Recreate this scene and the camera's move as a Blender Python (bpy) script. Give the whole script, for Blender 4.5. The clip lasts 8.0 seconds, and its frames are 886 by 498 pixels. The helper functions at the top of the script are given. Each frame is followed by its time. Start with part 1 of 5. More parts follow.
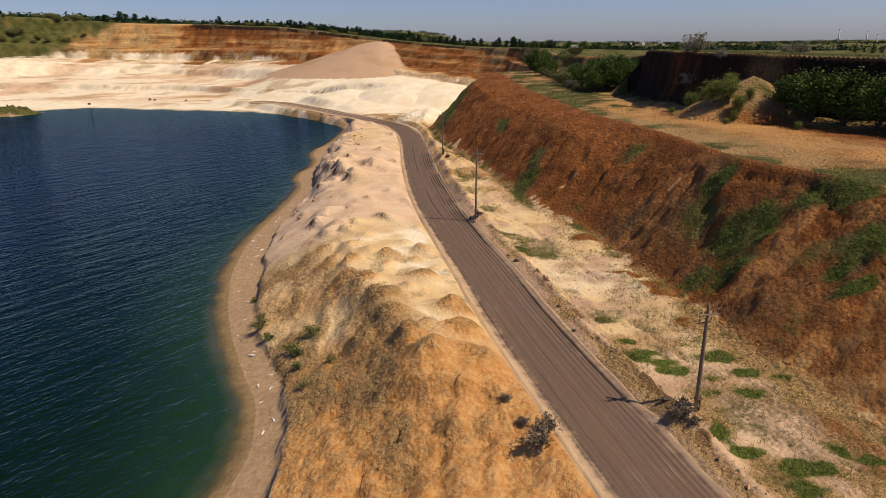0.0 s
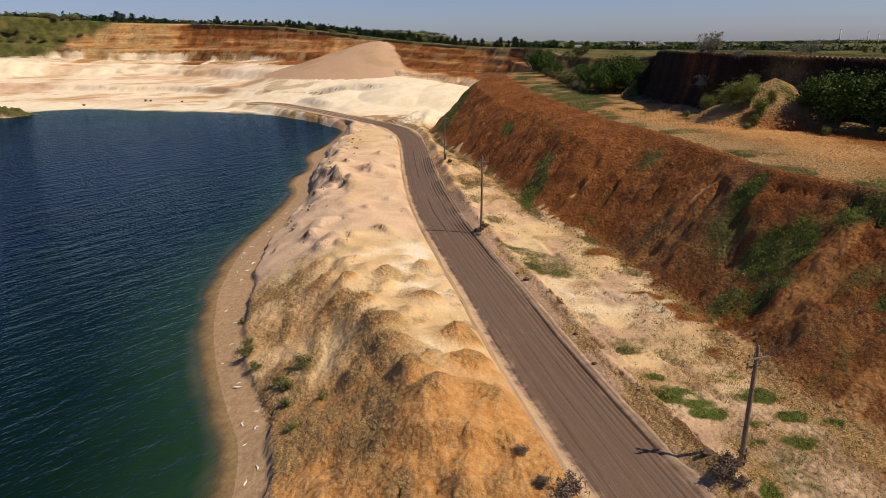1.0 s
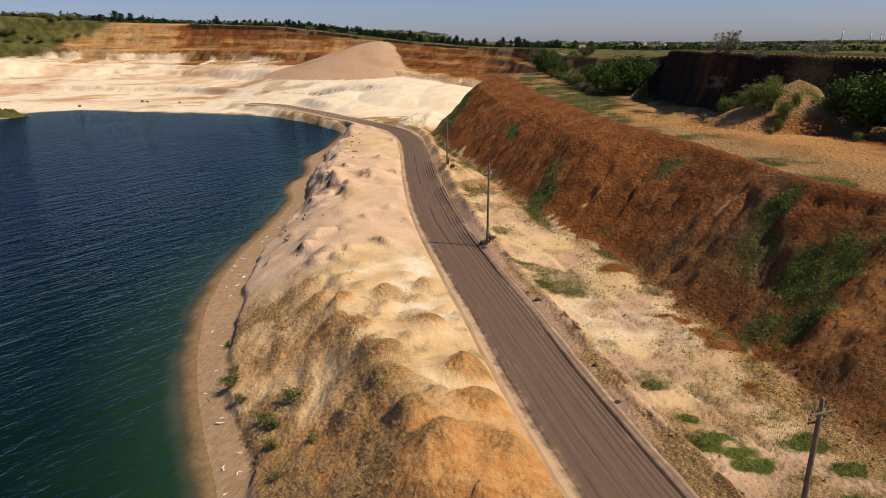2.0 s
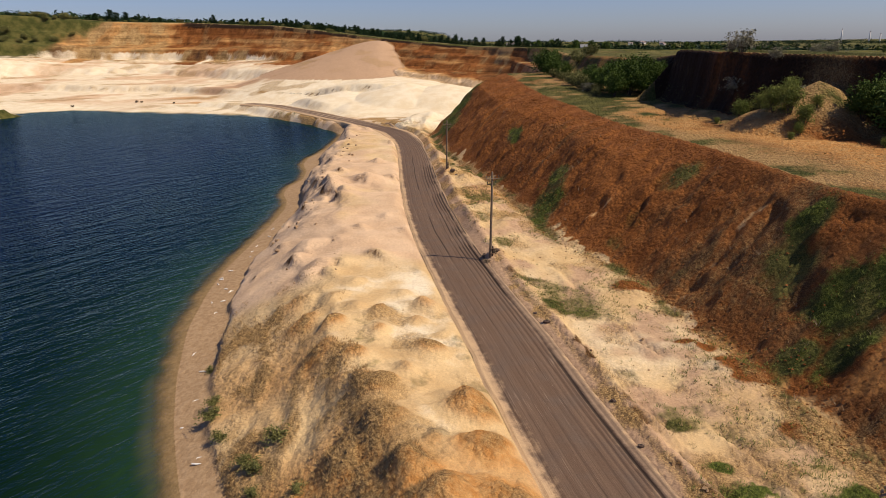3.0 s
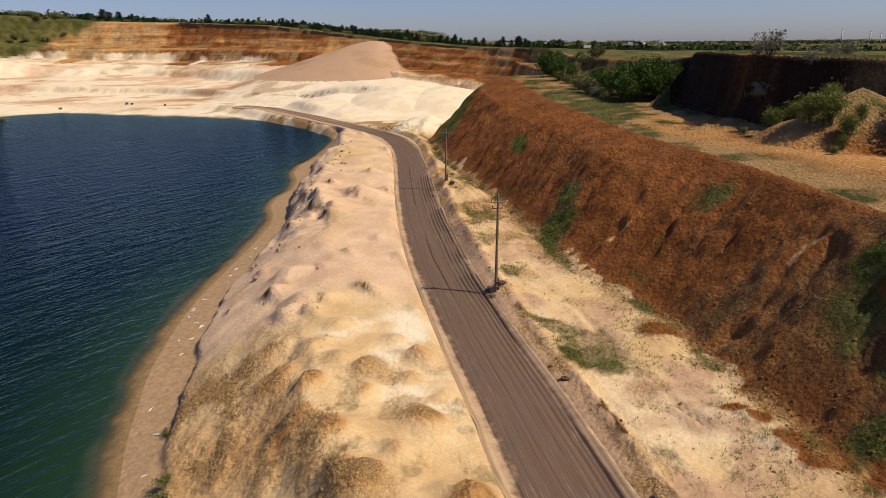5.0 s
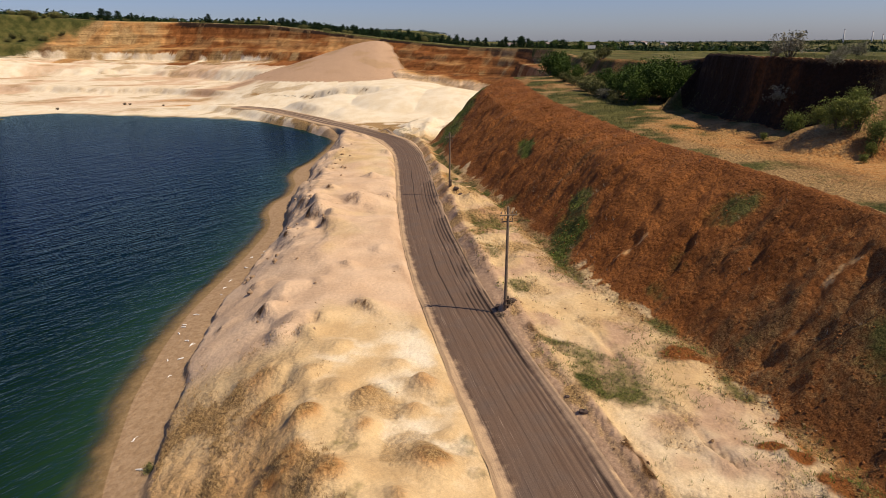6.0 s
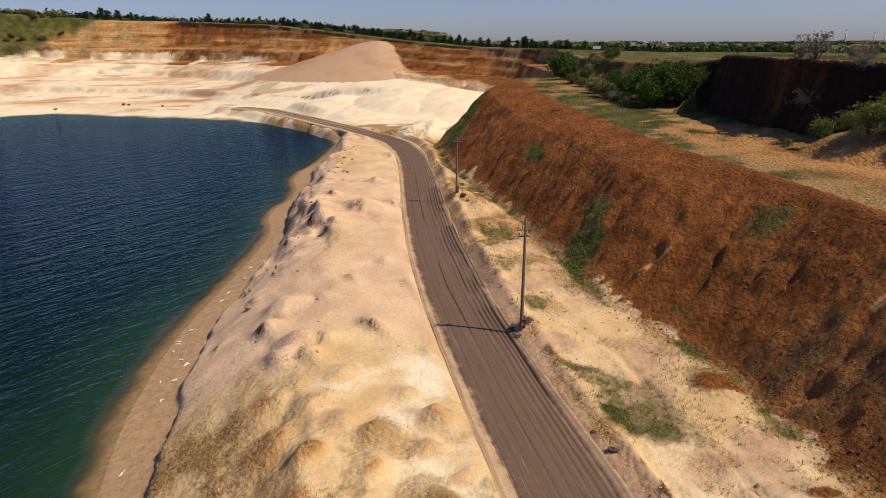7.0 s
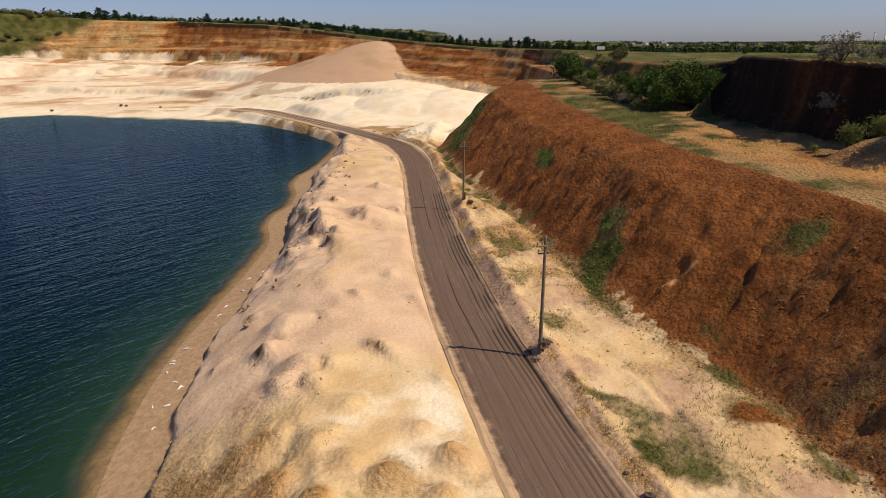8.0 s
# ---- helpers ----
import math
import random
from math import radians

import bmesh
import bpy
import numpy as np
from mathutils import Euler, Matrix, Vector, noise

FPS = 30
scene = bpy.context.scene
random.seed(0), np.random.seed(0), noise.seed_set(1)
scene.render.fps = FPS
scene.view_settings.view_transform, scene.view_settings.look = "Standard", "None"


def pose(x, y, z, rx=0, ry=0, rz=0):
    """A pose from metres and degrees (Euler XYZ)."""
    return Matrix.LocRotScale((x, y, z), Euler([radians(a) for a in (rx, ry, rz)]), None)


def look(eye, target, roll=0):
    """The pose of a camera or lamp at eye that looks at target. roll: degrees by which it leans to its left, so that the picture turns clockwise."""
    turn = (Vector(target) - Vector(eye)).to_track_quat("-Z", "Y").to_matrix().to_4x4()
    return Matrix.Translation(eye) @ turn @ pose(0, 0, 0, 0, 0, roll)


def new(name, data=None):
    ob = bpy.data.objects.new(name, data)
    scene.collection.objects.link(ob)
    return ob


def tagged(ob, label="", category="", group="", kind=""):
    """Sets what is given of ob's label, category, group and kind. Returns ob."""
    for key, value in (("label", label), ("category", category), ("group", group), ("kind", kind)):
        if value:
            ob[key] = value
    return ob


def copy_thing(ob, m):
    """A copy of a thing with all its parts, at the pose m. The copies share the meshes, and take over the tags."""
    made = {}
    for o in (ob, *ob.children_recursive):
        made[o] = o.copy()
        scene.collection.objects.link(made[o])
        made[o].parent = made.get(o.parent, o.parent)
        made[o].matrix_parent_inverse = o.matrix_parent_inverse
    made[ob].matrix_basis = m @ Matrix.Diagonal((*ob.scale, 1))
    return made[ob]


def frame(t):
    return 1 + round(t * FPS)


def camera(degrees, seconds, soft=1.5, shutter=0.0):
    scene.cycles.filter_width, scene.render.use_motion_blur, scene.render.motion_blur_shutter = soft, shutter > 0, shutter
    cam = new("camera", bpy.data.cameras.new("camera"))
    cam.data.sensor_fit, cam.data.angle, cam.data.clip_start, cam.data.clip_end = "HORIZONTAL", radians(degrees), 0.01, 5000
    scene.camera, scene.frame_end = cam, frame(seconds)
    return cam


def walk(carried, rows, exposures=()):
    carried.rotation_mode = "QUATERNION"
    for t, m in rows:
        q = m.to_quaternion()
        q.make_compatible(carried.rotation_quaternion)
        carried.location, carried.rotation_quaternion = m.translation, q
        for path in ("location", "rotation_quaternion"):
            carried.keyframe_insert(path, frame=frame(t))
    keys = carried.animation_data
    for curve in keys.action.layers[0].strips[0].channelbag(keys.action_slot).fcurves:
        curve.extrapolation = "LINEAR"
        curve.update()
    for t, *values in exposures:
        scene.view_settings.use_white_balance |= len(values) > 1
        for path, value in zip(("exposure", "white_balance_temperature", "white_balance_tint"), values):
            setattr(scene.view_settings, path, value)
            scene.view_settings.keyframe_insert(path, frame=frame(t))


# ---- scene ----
cam = camera(67.7, 8.0, soft=0.7)
PATH = [
    (0, (0.689, -2.319, 21.625), (0.673, -0.409, 21.031), -0.8),
    (0.5, (0.488, 0.633, 21.618), (0.472, 2.543, 21.024), -0.8),
    (1, (0.298, 3.521, 21.626), (0.282, 5.431, 21.032), -0.8),
    (1.5, (0.081, 6.323, 21.533), (0.064, 8.232, 20.939), -0.8),
    (1.7, (0.044, 7.439, 21.525), (0.025, 9.349, 20.932), -0.8),
    (3, (-0.157, 14.148, 21.518), (-0.172, 16.057, 20.923), -0.8),
    (3.5, (-0.066, 16.621, 21.541), (-0.079, 18.53, 20.946), -0.8),
    (4, (0.008, 18.973, 21.575), (-0.004, 20.883, 20.98), -0.8),
    (4.5, (-0.036, 21.201, 21.671), (-0.048, 23.11, 21.076), -0.8),
    (6, (-0.593, 27.37, 21.912), (-0.607, 29.279, 21.316), -0.7),
    (6.5, (-1.015, 29.308, 21.957), (-1.029, 31.217, 21.361), -0.6),
    (7, (-1.519, 31.304, 22.018), (-1.534, 33.213, 21.422), -0.6),
    (7.5, (-2.04, 33.215, 22.104), (-2.053, 35.124, 21.507), -0.6),
    (8, (-2.528, 35.154, 22.154), (-2.541, 37.063, 21.558), -0.6),
]
walk(cam, [(t, look(eye, target, roll)) for t, eye, target, roll in PATH], [(0.0, -0.16, 6500, 22), (8.0, -0.16, 6500, 22)])

# ---- daylight ----
SUN_ELEVATION, SUN_BEARING = radians(52), radians(-15)  # bearing from +x, anticlockwise
world = bpy.data.worlds.new("sky")
scene.world = world
world.use_nodes = True
sky = world.node_tree.nodes.new("ShaderNodeTexSky")
sky.sky_type, sky.sun_disc = "NISHITA", False
sky.sun_elevation, sky.sun_rotation = SUN_ELEVATION, radians(90) - SUN_BEARING
sky.air_density, sky.dust_density, sky.ozone_density = 1.0, 0.5, 3.0
back = world.node_tree.nodes["Background"]
tint = world.node_tree.nodes.new("ShaderNodeMix")
tint.data_type, tint.blend_type = "RGBA", "MULTIPLY"
tint.inputs["Factor"].default_value, tint.inputs[7].default_value = 1.0, (0.88, 1.0, 1.32, 1.0)
world.node_tree.links.new(sky.outputs[0], tint.inputs[6])
world.node_tree.links.new(tint.outputs[2], back.inputs[0])
back.inputs[1].default_value = 0.074
sun = new("sun", bpy.data.lights.new("sun", "SUN"))
sun.data.energy, sun.data.angle, sun.data.color = 5.4, radians(0.5), (1.0, 0.895, 0.63)
to_sun = Vector((math.cos(SUN_ELEVATION) * math.cos(SUN_BEARING), math.cos(SUN_ELEVATION) * math.sin(SUN_BEARING), math.sin(SUN_ELEVATION)))
sun.matrix_world = look(to_sun * 300, (0, 0, 0))


# ---- noise over whole grids ----
def hashed(ix, iy, seed):
    n = (ix.astype(np.int64) * 374761393 + iy.astype(np.int64) * 668265263 + seed * 1442695041) & 0xFFFFFFFF
    n = ((n ^ (n >> 13)) * 1274126177) & 0xFFFFFFFF
    n = ((n ^ (n >> 16)) * 1103515245) & 0xFFFFFFFF
    return ((n ^ (n >> 15)) & 0xFFFFFF) / float(0xFFFFFF)


def value_noise(x, y, size, seed=0):
    """Smooth noise from 0 to 1 with cells of that many metres."""
    u, v = x / size, y / size
    iu, iv = np.floor(u), np.floor(v)
    fu, fv = u - iu, v - iv
    fu, fv = fu ** 3 * (fu * (fu * 6 - 15) + 10), fv ** 3 * (fv * (fv * 6 - 15) + 10)
    a, b = hashed(iu, iv, seed), hashed(iu + 1, iv, seed)
    c, d = hashed(iu, iv + 1, seed), hashed(iu + 1, iv + 1, seed)
    return (a + (b - a) * fu) + ((c + (d - c) * fu) - (a + (b - a) * fu)) * fv


def fbm(x, y, size, seed=0, octaves=4, fall=0.5):
    total, amp, norm = 0.0, 1.0, 0.0
    for k in range(octaves):
        ca, sa = math.cos(0.7 * k + 0.3), math.sin(0.7 * k + 0.3)
        total = total + amp * value_noise(ca * x - sa * y + 17.3 * k, sa * x + ca * y - 9.1 * k, size / 2 ** k, seed + k)
        norm += amp
        amp *= fall
    return total / norm


def ridged(x, y, size, seed=0, octaves=3):
    total, amp, norm = 0.0, 1.0, 0.0
    for k in range(octaves):
        total = total + amp * (1 - abs(2 * value_noise(x + 31 * k, y - 13 * k, size / 2 ** k, seed + k) - 1))
        norm += amp
        amp *= 0.5
    return total / norm


def step(a, b, v):
    w = np.clip((v - a) / (b - a), 0, 1)
    return w * w * (3 - 2 * w)


def curve(pairs, width=9):
    """A smooth function through (y, x) pairs."""
    ys = np.arange(pairs[0][0], pairs[-1][0] + 1.0, 0.5)
    xs = np.interp(ys, [p[0] for p in pairs], [p[1] for p in pairs])
    k = np.hanning(2 * width + 3)[1:-1]
    padded = np.concatenate([2 * xs[0] - xs[width:0:-1], xs, 2 * xs[-1] - xs[-2:-width - 2:-1]])
    xs = np.convolve(padded, k / k.sum(), mode="valid")
    return lambda y: np.interp(y, ys, xs)


# ---- the lie of the land: lines in plan ----
WATER = -5.6
shore_x = curve([(-300, -20), (10, -17), (25, -14.8), (33, -14), (38, -13.7), (44, -15), (50, -18), (57, -21.1), (65, -24), (75, -26.8), (85, -28.3), (93, -28.9), (113, -28.5), (125, -28.7), (131, -29.6), (138, -32.0), (145, -32.4), (151, -31.0), (161, -32.0), (170, -34.8), (180, -35.3), (188, -33.8), (200, -33.2), (213, -33.2), (226, -33.7), (235, -35.2), (244, -39), (253, -43.6), (260, -50), (265, -58), (300, -70), (6000, -70)], 6)
scarp_x = curve([(-300, -14), (20, -11.3), (32, -10.5), (40, -11.2), (46, -13.1), (55, -17.5), (64, -20), (73, -22), (82, -23.9), (93, -25.5), (105, -25), (115, -25.2), (124, -25.4), (130, -26), (136, -28), (149, -28.4), (163, -29.2), (175, -31.4), (186, -30.9), (206, -31.4), (227, -32.8), (240, -36), (250, -40.5), (256, -44.5), (262, -53), (300, -68), (6000, -68)], 6)
bank_x = curve([(-300, 4), (25, 2), (35, 0), (46, -3.0), (54, -6.5), (63, -9.4), (78, -10.8), (92, -13), (108, -16), (121, -19.2), (131, -22.2), (142, -23.3), (164, -23.4), (180, -24.8), (212, -27.8), (235, -33), (255, -41), (264, -48), (300, -66), (6000, -66)])
road_x = curve([(-300, 110), (-20, 25), (16, 14.6), (27, 11.9), (36, 9.8), (46, 7.5), (54, 5.85), (61, 4.55), (70.6, 2.45), (78.5, 0.8), (90, -1.15), (104, -3.0), (124, -4.95), (151, -7.0), (175, -9.4), (184, -10.8), (200, -14.4), (216, -21), (238, -32.6), (260, -46.6), (284, -64), (297, -73), (312, -92), (330, -130), (6000, -3000)])
road_z = curve([(-300, -2), (25, -1.3), (50, -1.0), (79, -0.2), (110, -0.35), (140, -0.9), (170, -1.6), (200, -2.2), (225, -2.7), (250, -3.0), (285, -2.6), (6000, -2)])
toe_x = curve([(-300, 60), (20, 29.5), (34, 25.8), (40, 23.5), (46, 21.8), (50, 20.6), (54, 20.9), (60, 20.4), (66, 18.5), (72, 17.3), (78, 15.7), (84, 13.3), (90, 11.2), (107, 8.6), (123, 6.2), (139, 2.6), (160, -1.9), (192, -5), (6000, -8)])
crest_x = curve([(-300, 70), (20, 45), (40, 40.5), (50, 37.4), (55, 35.4), (60, 32.8), (66, 30.8), (73, 30.1), (80, 29.5), (88, 28.6), (96, 27.4), (105, 25.6), (113, 24.6), (124, 23.4), (138, 22.4), (150, 20.6), (175, 18.6), (205, 16.5), (6000, 16)])
foot_x = curve([(-300, 110), (20, 80), (60, 67), (81, 58), (90, 52.5), (98, 46.8), (106, 41.6), (114, 39.0), (134, 38.2), (141, 39.0), (148, 38.2), (154, 38), (170, 34), (190, 30), (230, 31), (290, 34), (6000, 34)])
rim_gap = curve([(-300, 8), (60, 6), (81, 4.6), (98, 4.0), (110, 3.8), (140, 4.0), (149, 9), (165, 10), (180, 9), (230, 8), (6000, 8)])
far_shore_y = curve([(-6000, 303), (-420, 303), (-190, 303), (-168, 312), (-140, 301), (-112, 290), (-87, 281), (-70, 272.5), (-58, 266), (-50, 260.5), (-43, 253), (-39, 246), (6000, 244)])
far_rim_y = curve([(-6000, 420), (-420, 450), (-310, 492), (-250, 516), (-185, 520), (-150, 500), (-110, 470), (-70, 436), (-32, 402), (18, 352), (34, 312), (42, 285), (60, 270), (6000, 260)])
top_z = curve([(-6000, 48), (-420, 47), (-310, 44.5), (-250, 40), (-185, 38), (-112, 34), (-70, 29), (-32, 24.5), (18, 19.6), (45, 19.2), (80, 18), (300, 16), (6000, 10)])

# rounded loads of sand tipped in rows along the bank: x, y, radius, height
HEAPS = [(-6.0, 65.2, 1.2, 0.75), (-2.4, 67.1, 1.3, 0.8), (-13.8, 78.8, 1.7, 0.8), (-14.4, 69.5, 1.9, 0.6), (-10.1, 68.5, 1.5, 0.55), (-4.4, 69.9, 1.1, 0.45), (-9.5, 62.9, 1.3, 0.8), (-5.9, 61.8, 1.1, 0.6), (-3.1, 64.2, 1.0, 0.55), (-7.3, 57.2, 1.5, 0.8),
         (-3.3, 55.4, 1.1, 0.5), (-0.9, 61.6, 1.3, 0.35), (-1.7, 58.4, 1.5, 0.9), (-5.2, 52.5, 1.8, 1.0), (0.8, 50.8, 2.0, 1.2), (-4.8, 48.1, 2.0, 1.0), (-2.5, 43.8, 1.4, 0.9), (1.9, 46.2, 1.9, 1.2), (-6.4, 46.5, 1.6, 0.7), (-0.6, 41.4, 1.9, 0.9), (2.6, 41.5, 1.8, 0.8), (-16.7, 86.6, 2.4, 0.8), (-9.2, 72.6, 1.5, 0.45), (-12.4, 65.2, 1.7, 0.7), (-9.8, 58.6, 1.6, 0.6)]
heap_dice = random.Random(4)
for row in range(10):
    hy = 43.0 + 2.9 * row
    hx = float(bank_x(hy)) - 1.5 + heap_dice.uniform(0, 1.5)
    while hx < float(road_x(hy)) - 5.2:
        y1 = hy + heap_dice.uniform(-1.0, 1.0)
        if min(math.hypot(hx - h[0], y1 - h[1]) for h in HEAPS) > 2.3:
            HEAPS.append((hx, y1, heap_dice.uniform(0.8, 1.3), heap_dice.uniform(0.25, 0.5)))
        hx += heap_dice.uniform(2.0, 3.2)
# mounds broken away on the side of the lake: x, y, size, height
CUTS = [(-16.9, 81.6, 1.5, 1.3), (-14.6, 75.6, 1.3, 0.9), (-12.0, 75.0, 1.3, 0.8), (-11.0, 77.6, 1.2, 0.6), (-7.6, 80.2, 1.8, 1.0), (-11.0, 91.5, 1.0, 0.6), (-5.3, 90.4, 1.2, 0.5), (-3.0, 75.3, 1.1, 0.3), (-8.4, 97.5, 0.9, 0.4), (-13.2, 86.9, 1.0, 0.4), (-20.8, 91.5, 0.9, 0.4), (-21.6, 84.0, 0.8, 0.4),
        (-13.6, 121.5, 3.0, 1.7), (-19.0, 130.5, 1.2, 1.0), (-22.6, 126.5, 1.9, 1.1), (-20.1, 123.6, 1.4, 1.0), (-18.7, 115.3, 2.2, 1.4), (-16.0, 112.3, 1.7, 1.2), (-16.2, 109.4, 1.5, 1.0), (-21.5, 110.0, 1.4, 0.9), (-13.9, 142.0, 1.9, 1.0), (-9.6, 124.6, 2.1, 1.1), (-13.6, 174.0, 2.2, 1.0),
        (-28.0, 176.0, 1.8, 1.0), (-28.0, 160.0, 1.8, 1.1), (-26.3, 140.0, 1.4, 0.9), (-24.5, 149.0, 1.4, 0.8), (-26.5, 186.0, 2.0, 1.1), (-28.0, 196.0, 2.0, 1.0), (-29.5, 207.0, 2.2, 1.1), (-23.0, 205.0, 1.8, 0.8), (-10.6, 115.0, 1.0, 0.4)]
# long low swells of blown sand: x, y, half length across, half length along, height
SWELLS = [(-15.0, 156.0, 7.0, 9.0, 1.1), (-13.5, 134.0, 7.0, 6.0, 0.8), (-9.0, 104.0, 6.0, 9.0, 0.7), (-17.0, 98.0, 5.0, 6.0, 0.6), (-19.0, 181.0, 7.0, 8.0, 0.9), (-8.0, 87.0, 4.5, 4.0, 0.5)]
# washed-out slots in the broken near end of the bank: x, y, half length, half width, depth
SLOTS = [(-2.6, 34.4, 0.9, 0.16, 0.7), (-0.4, 34.3, 0.6, 0.18, 0.7), (-4.7, 31.6, 0.9, 0.15, 0.6), (0.1, 32.2, 0.8, 0.22, 0.5), (1.4, 31.2, 0.5, 0.3, 0.4), (-6.6, 33.0, 0.7, 0.15, 0.5), (-0.6, 38.2, 0.5, 0.3, 0.4), (0.9, 37.2, 0.5, 0.2, 0.4), (-3.2, 42.0, 0.6, 0.2, 0.3), (3.6, 34.6, 0.6, 0.14, 0.4), (-8.0, 29.5, 0.8, 0.16, 0.6)]
# long furrows beside the road: x, y, angle, half length, depth; and little heaps of dug earth
TRENCHES = [(11.6, 71, 1.72, 3.2, 0.24), (14.6, 61.8, 1.80, 3.4, 0.34), (12.0, 48.5, 1.82, 2.2, 0.3), (11.7, 73.0, 1.8, 3.6, 0.26), (11.6, 54, 1.86, 7.0, 0.28), (13.4, 45, 1.88, 5.0, 0.30), (15.6, 36, 1.80, 5.0, 0.30), (17.6, 45, 1.9, 5.0, 0.3), (10.0, 62, 1.85, 4.0, 0.22), (6.4, 86, 1.8, 4.0, 0.16), (8.4, 72.5, 2.5, 3.2, 0.14), (9.2, 71.4, 2.5, 3.4, 0.14), (10.4, 69.6, 2.6, 3.0, 0.12)]
EARTH = [(4.9, 80.4, 0.9, 0.7), (4.0, 80.0, 0.7, 0.5), (0.9, 127.4, 1.9, 1.5), (3.2, 121, 2.2, 0.9), (14.6, 34.6, 0.9, 0.6), (17.6, 59.0, 2.0, 0.5), (20, 56, 2.4, 0.6), (21.8, 50, 2.6, 0.7), (16.5, 71.5, 2.2, 0.6), (7.2, 92, 2.0, 0.8), (5.2, 101, 2.2, 0.9), (4.0, 112, 2.4, 0.9), (-186, 290, 10, 4.0), (-200, 292, 12, 4.5)]


def road_half(y):
    return 2.72 + 0.15 * step(75, 60, y) + 1.0 * step(165, 200, y)


def near_floor(x, y):
    """The spit with its bank, the road's bed and the flat strip of sand beside it."""
    wob = (fbm(x, y, 3.0, 40, 3) - 0.5)
    xw, xs, xb, xr, zr = shore_x(y) + 0.4, scarp_x(y) + 0.9 * wob + 1.2 * (fbm(y, y * 0 + 3, 5, 44, 3) - 0.5), bank_x(y) + 2.5 * (fbm(x, y, 8, 41, 3) - 0.5), road_x(y), road_z(y)
    bed = WATER - np.minimum(0.14 * (xw - x), 6.0) - 0.9 * step(0.6, 5.5, xw - x + 1.6 * wob)
    beach = WATER + 0.55 * np.clip((x - xw) / np.maximum(xs - xw, 1), 0, 1)
    z = np.where(x < xw, bed, beach)
    lip = WATER + 1.05 + 0.35 * (fbm(y, y * 0, 7, 45, 2) - 0.5)
    top = zr + 0.9 + 0.75 * step(60, 40, y) - 0.5 * step(58, 80, y)
    top = top - 1.5 * step(38.2, 37.5, y + 0.12 * x + 3.0 * wob) - 0.8 * step(32.6, 31.9, y - 0.1 * x + 4.0 * wob)
    d = np.clip((x - xs) / np.maximum(xb - xs, 1), 0, 1)
    bow = step(58, 76, y)
    smooth = (0.62 * d + 0.38 * d ** 2) * (1 - bow) + (1.6 * d - 0.6 * d ** 2) * bow
    q = np.clip(d + 0.6 * (fbm(x, y, 8, 47, 5, 0.6) - 0.5), 0, 1)
    ledges = np.interp(q, [0, 0.22, 0.27, 0.5, 0.56, 0.78, 0.84, 1], [0.06, 0.14, 0.34, 0.40, 0.62, 0.68, 0.90, 1.0])
    w = step(84, 100, y)
    slope = lip + (top - lip) * (smooth * (1 - w) + (0.78 * smooth + 0.22 * np.minimum(ledges, d * 2 + 0.1)) * w)
    k = step(0, 0.45, x - xs)
    z = z * (1 - k) + slope * k
    # the top of the bank falls to the road
    edge = xr - road_half(y)
    f = step(0.1, 1.0, (x - xb) / np.maximum(edge - xb, 1))
    z = np.where(x > xb, top + (zr + 0.15 - top) * f, z)
    right = xr + road_half(y)
    flat = zr + 0.12 + 0.34 * np.exp(-((x - right - 2.1) / 0.6) ** 2) * (0.5 + fbm(x, y, 6, 46, 2)) - 0.25 * step(2, 6, x - right)
    m = step(-0.4, 0.4, x - xr)
    z = z * (1 - m) + flat * m
    return z


def far_floor(x, y):
    """White sand floor beyond the lake, rising to the foot of the far wall."""
    dy = y - far_shore_y(x)
    left = np.interp(dy, [-60, 0, 4, 30, 100, 200, 260], [-10, -5.6, -4.7, -2.6, 0.4, 8.0, 9.0])
    right = np.interp(dy, [-40, -6, 0, 30, 60, 110, 200], [-8.5, -5.6, -2.4, 1.8, 3.4, 5.0, 8.0])
    w = step(-75, -35, x)
    z = left * (1 - w) + right * w
    wob = 7 * (fbm(x, y, 22, 60, 4) - 0.5)
    ledge = np.interp(x, [-400, -150, -84, -25, 10], [430, 384, 336, 303, 300]) + wob
    z = z + 3.2 * step(-2.4, 2.0, y - ledge + 2.2 * (fbm(x, y, 4, 59, 3) - 0.5)) * step(14, -12, x) - 1.5
    # tipped cones of white sand in front of the ledge
    for cx, cy, h, s in ((-16, 292, 5.4, 0.20), (0, 289, 5.4, 0.21), (-42, 294, 2.6, 0.18)):
        z = np.maximum(z, np.interp(cy, [270, 350], [2.0, 3.2]) - 0.5 + h - s * np.hypot(x - cx, y - cy) - 0.02 * np.clip(np.hypot(x - cx, y - cy) - 17, 0, 60) ** 2 - 1.0)
    # a low spoil heap beside the bend of the road
    z = np.maximum(z, 1.6 - 0.34 * np.hypot((x + 6) * 0.8, y - 220) + 1.5 * (fbm(x, y, 3, 61) - 0.5))
    return z + 0.8 * (fbm(x, y, 12, 62, 3) - 0.5), np.exp(-((y - ledge + 0.3) / 1.2) ** 2) * step(12, -10, x) * (x > -200)


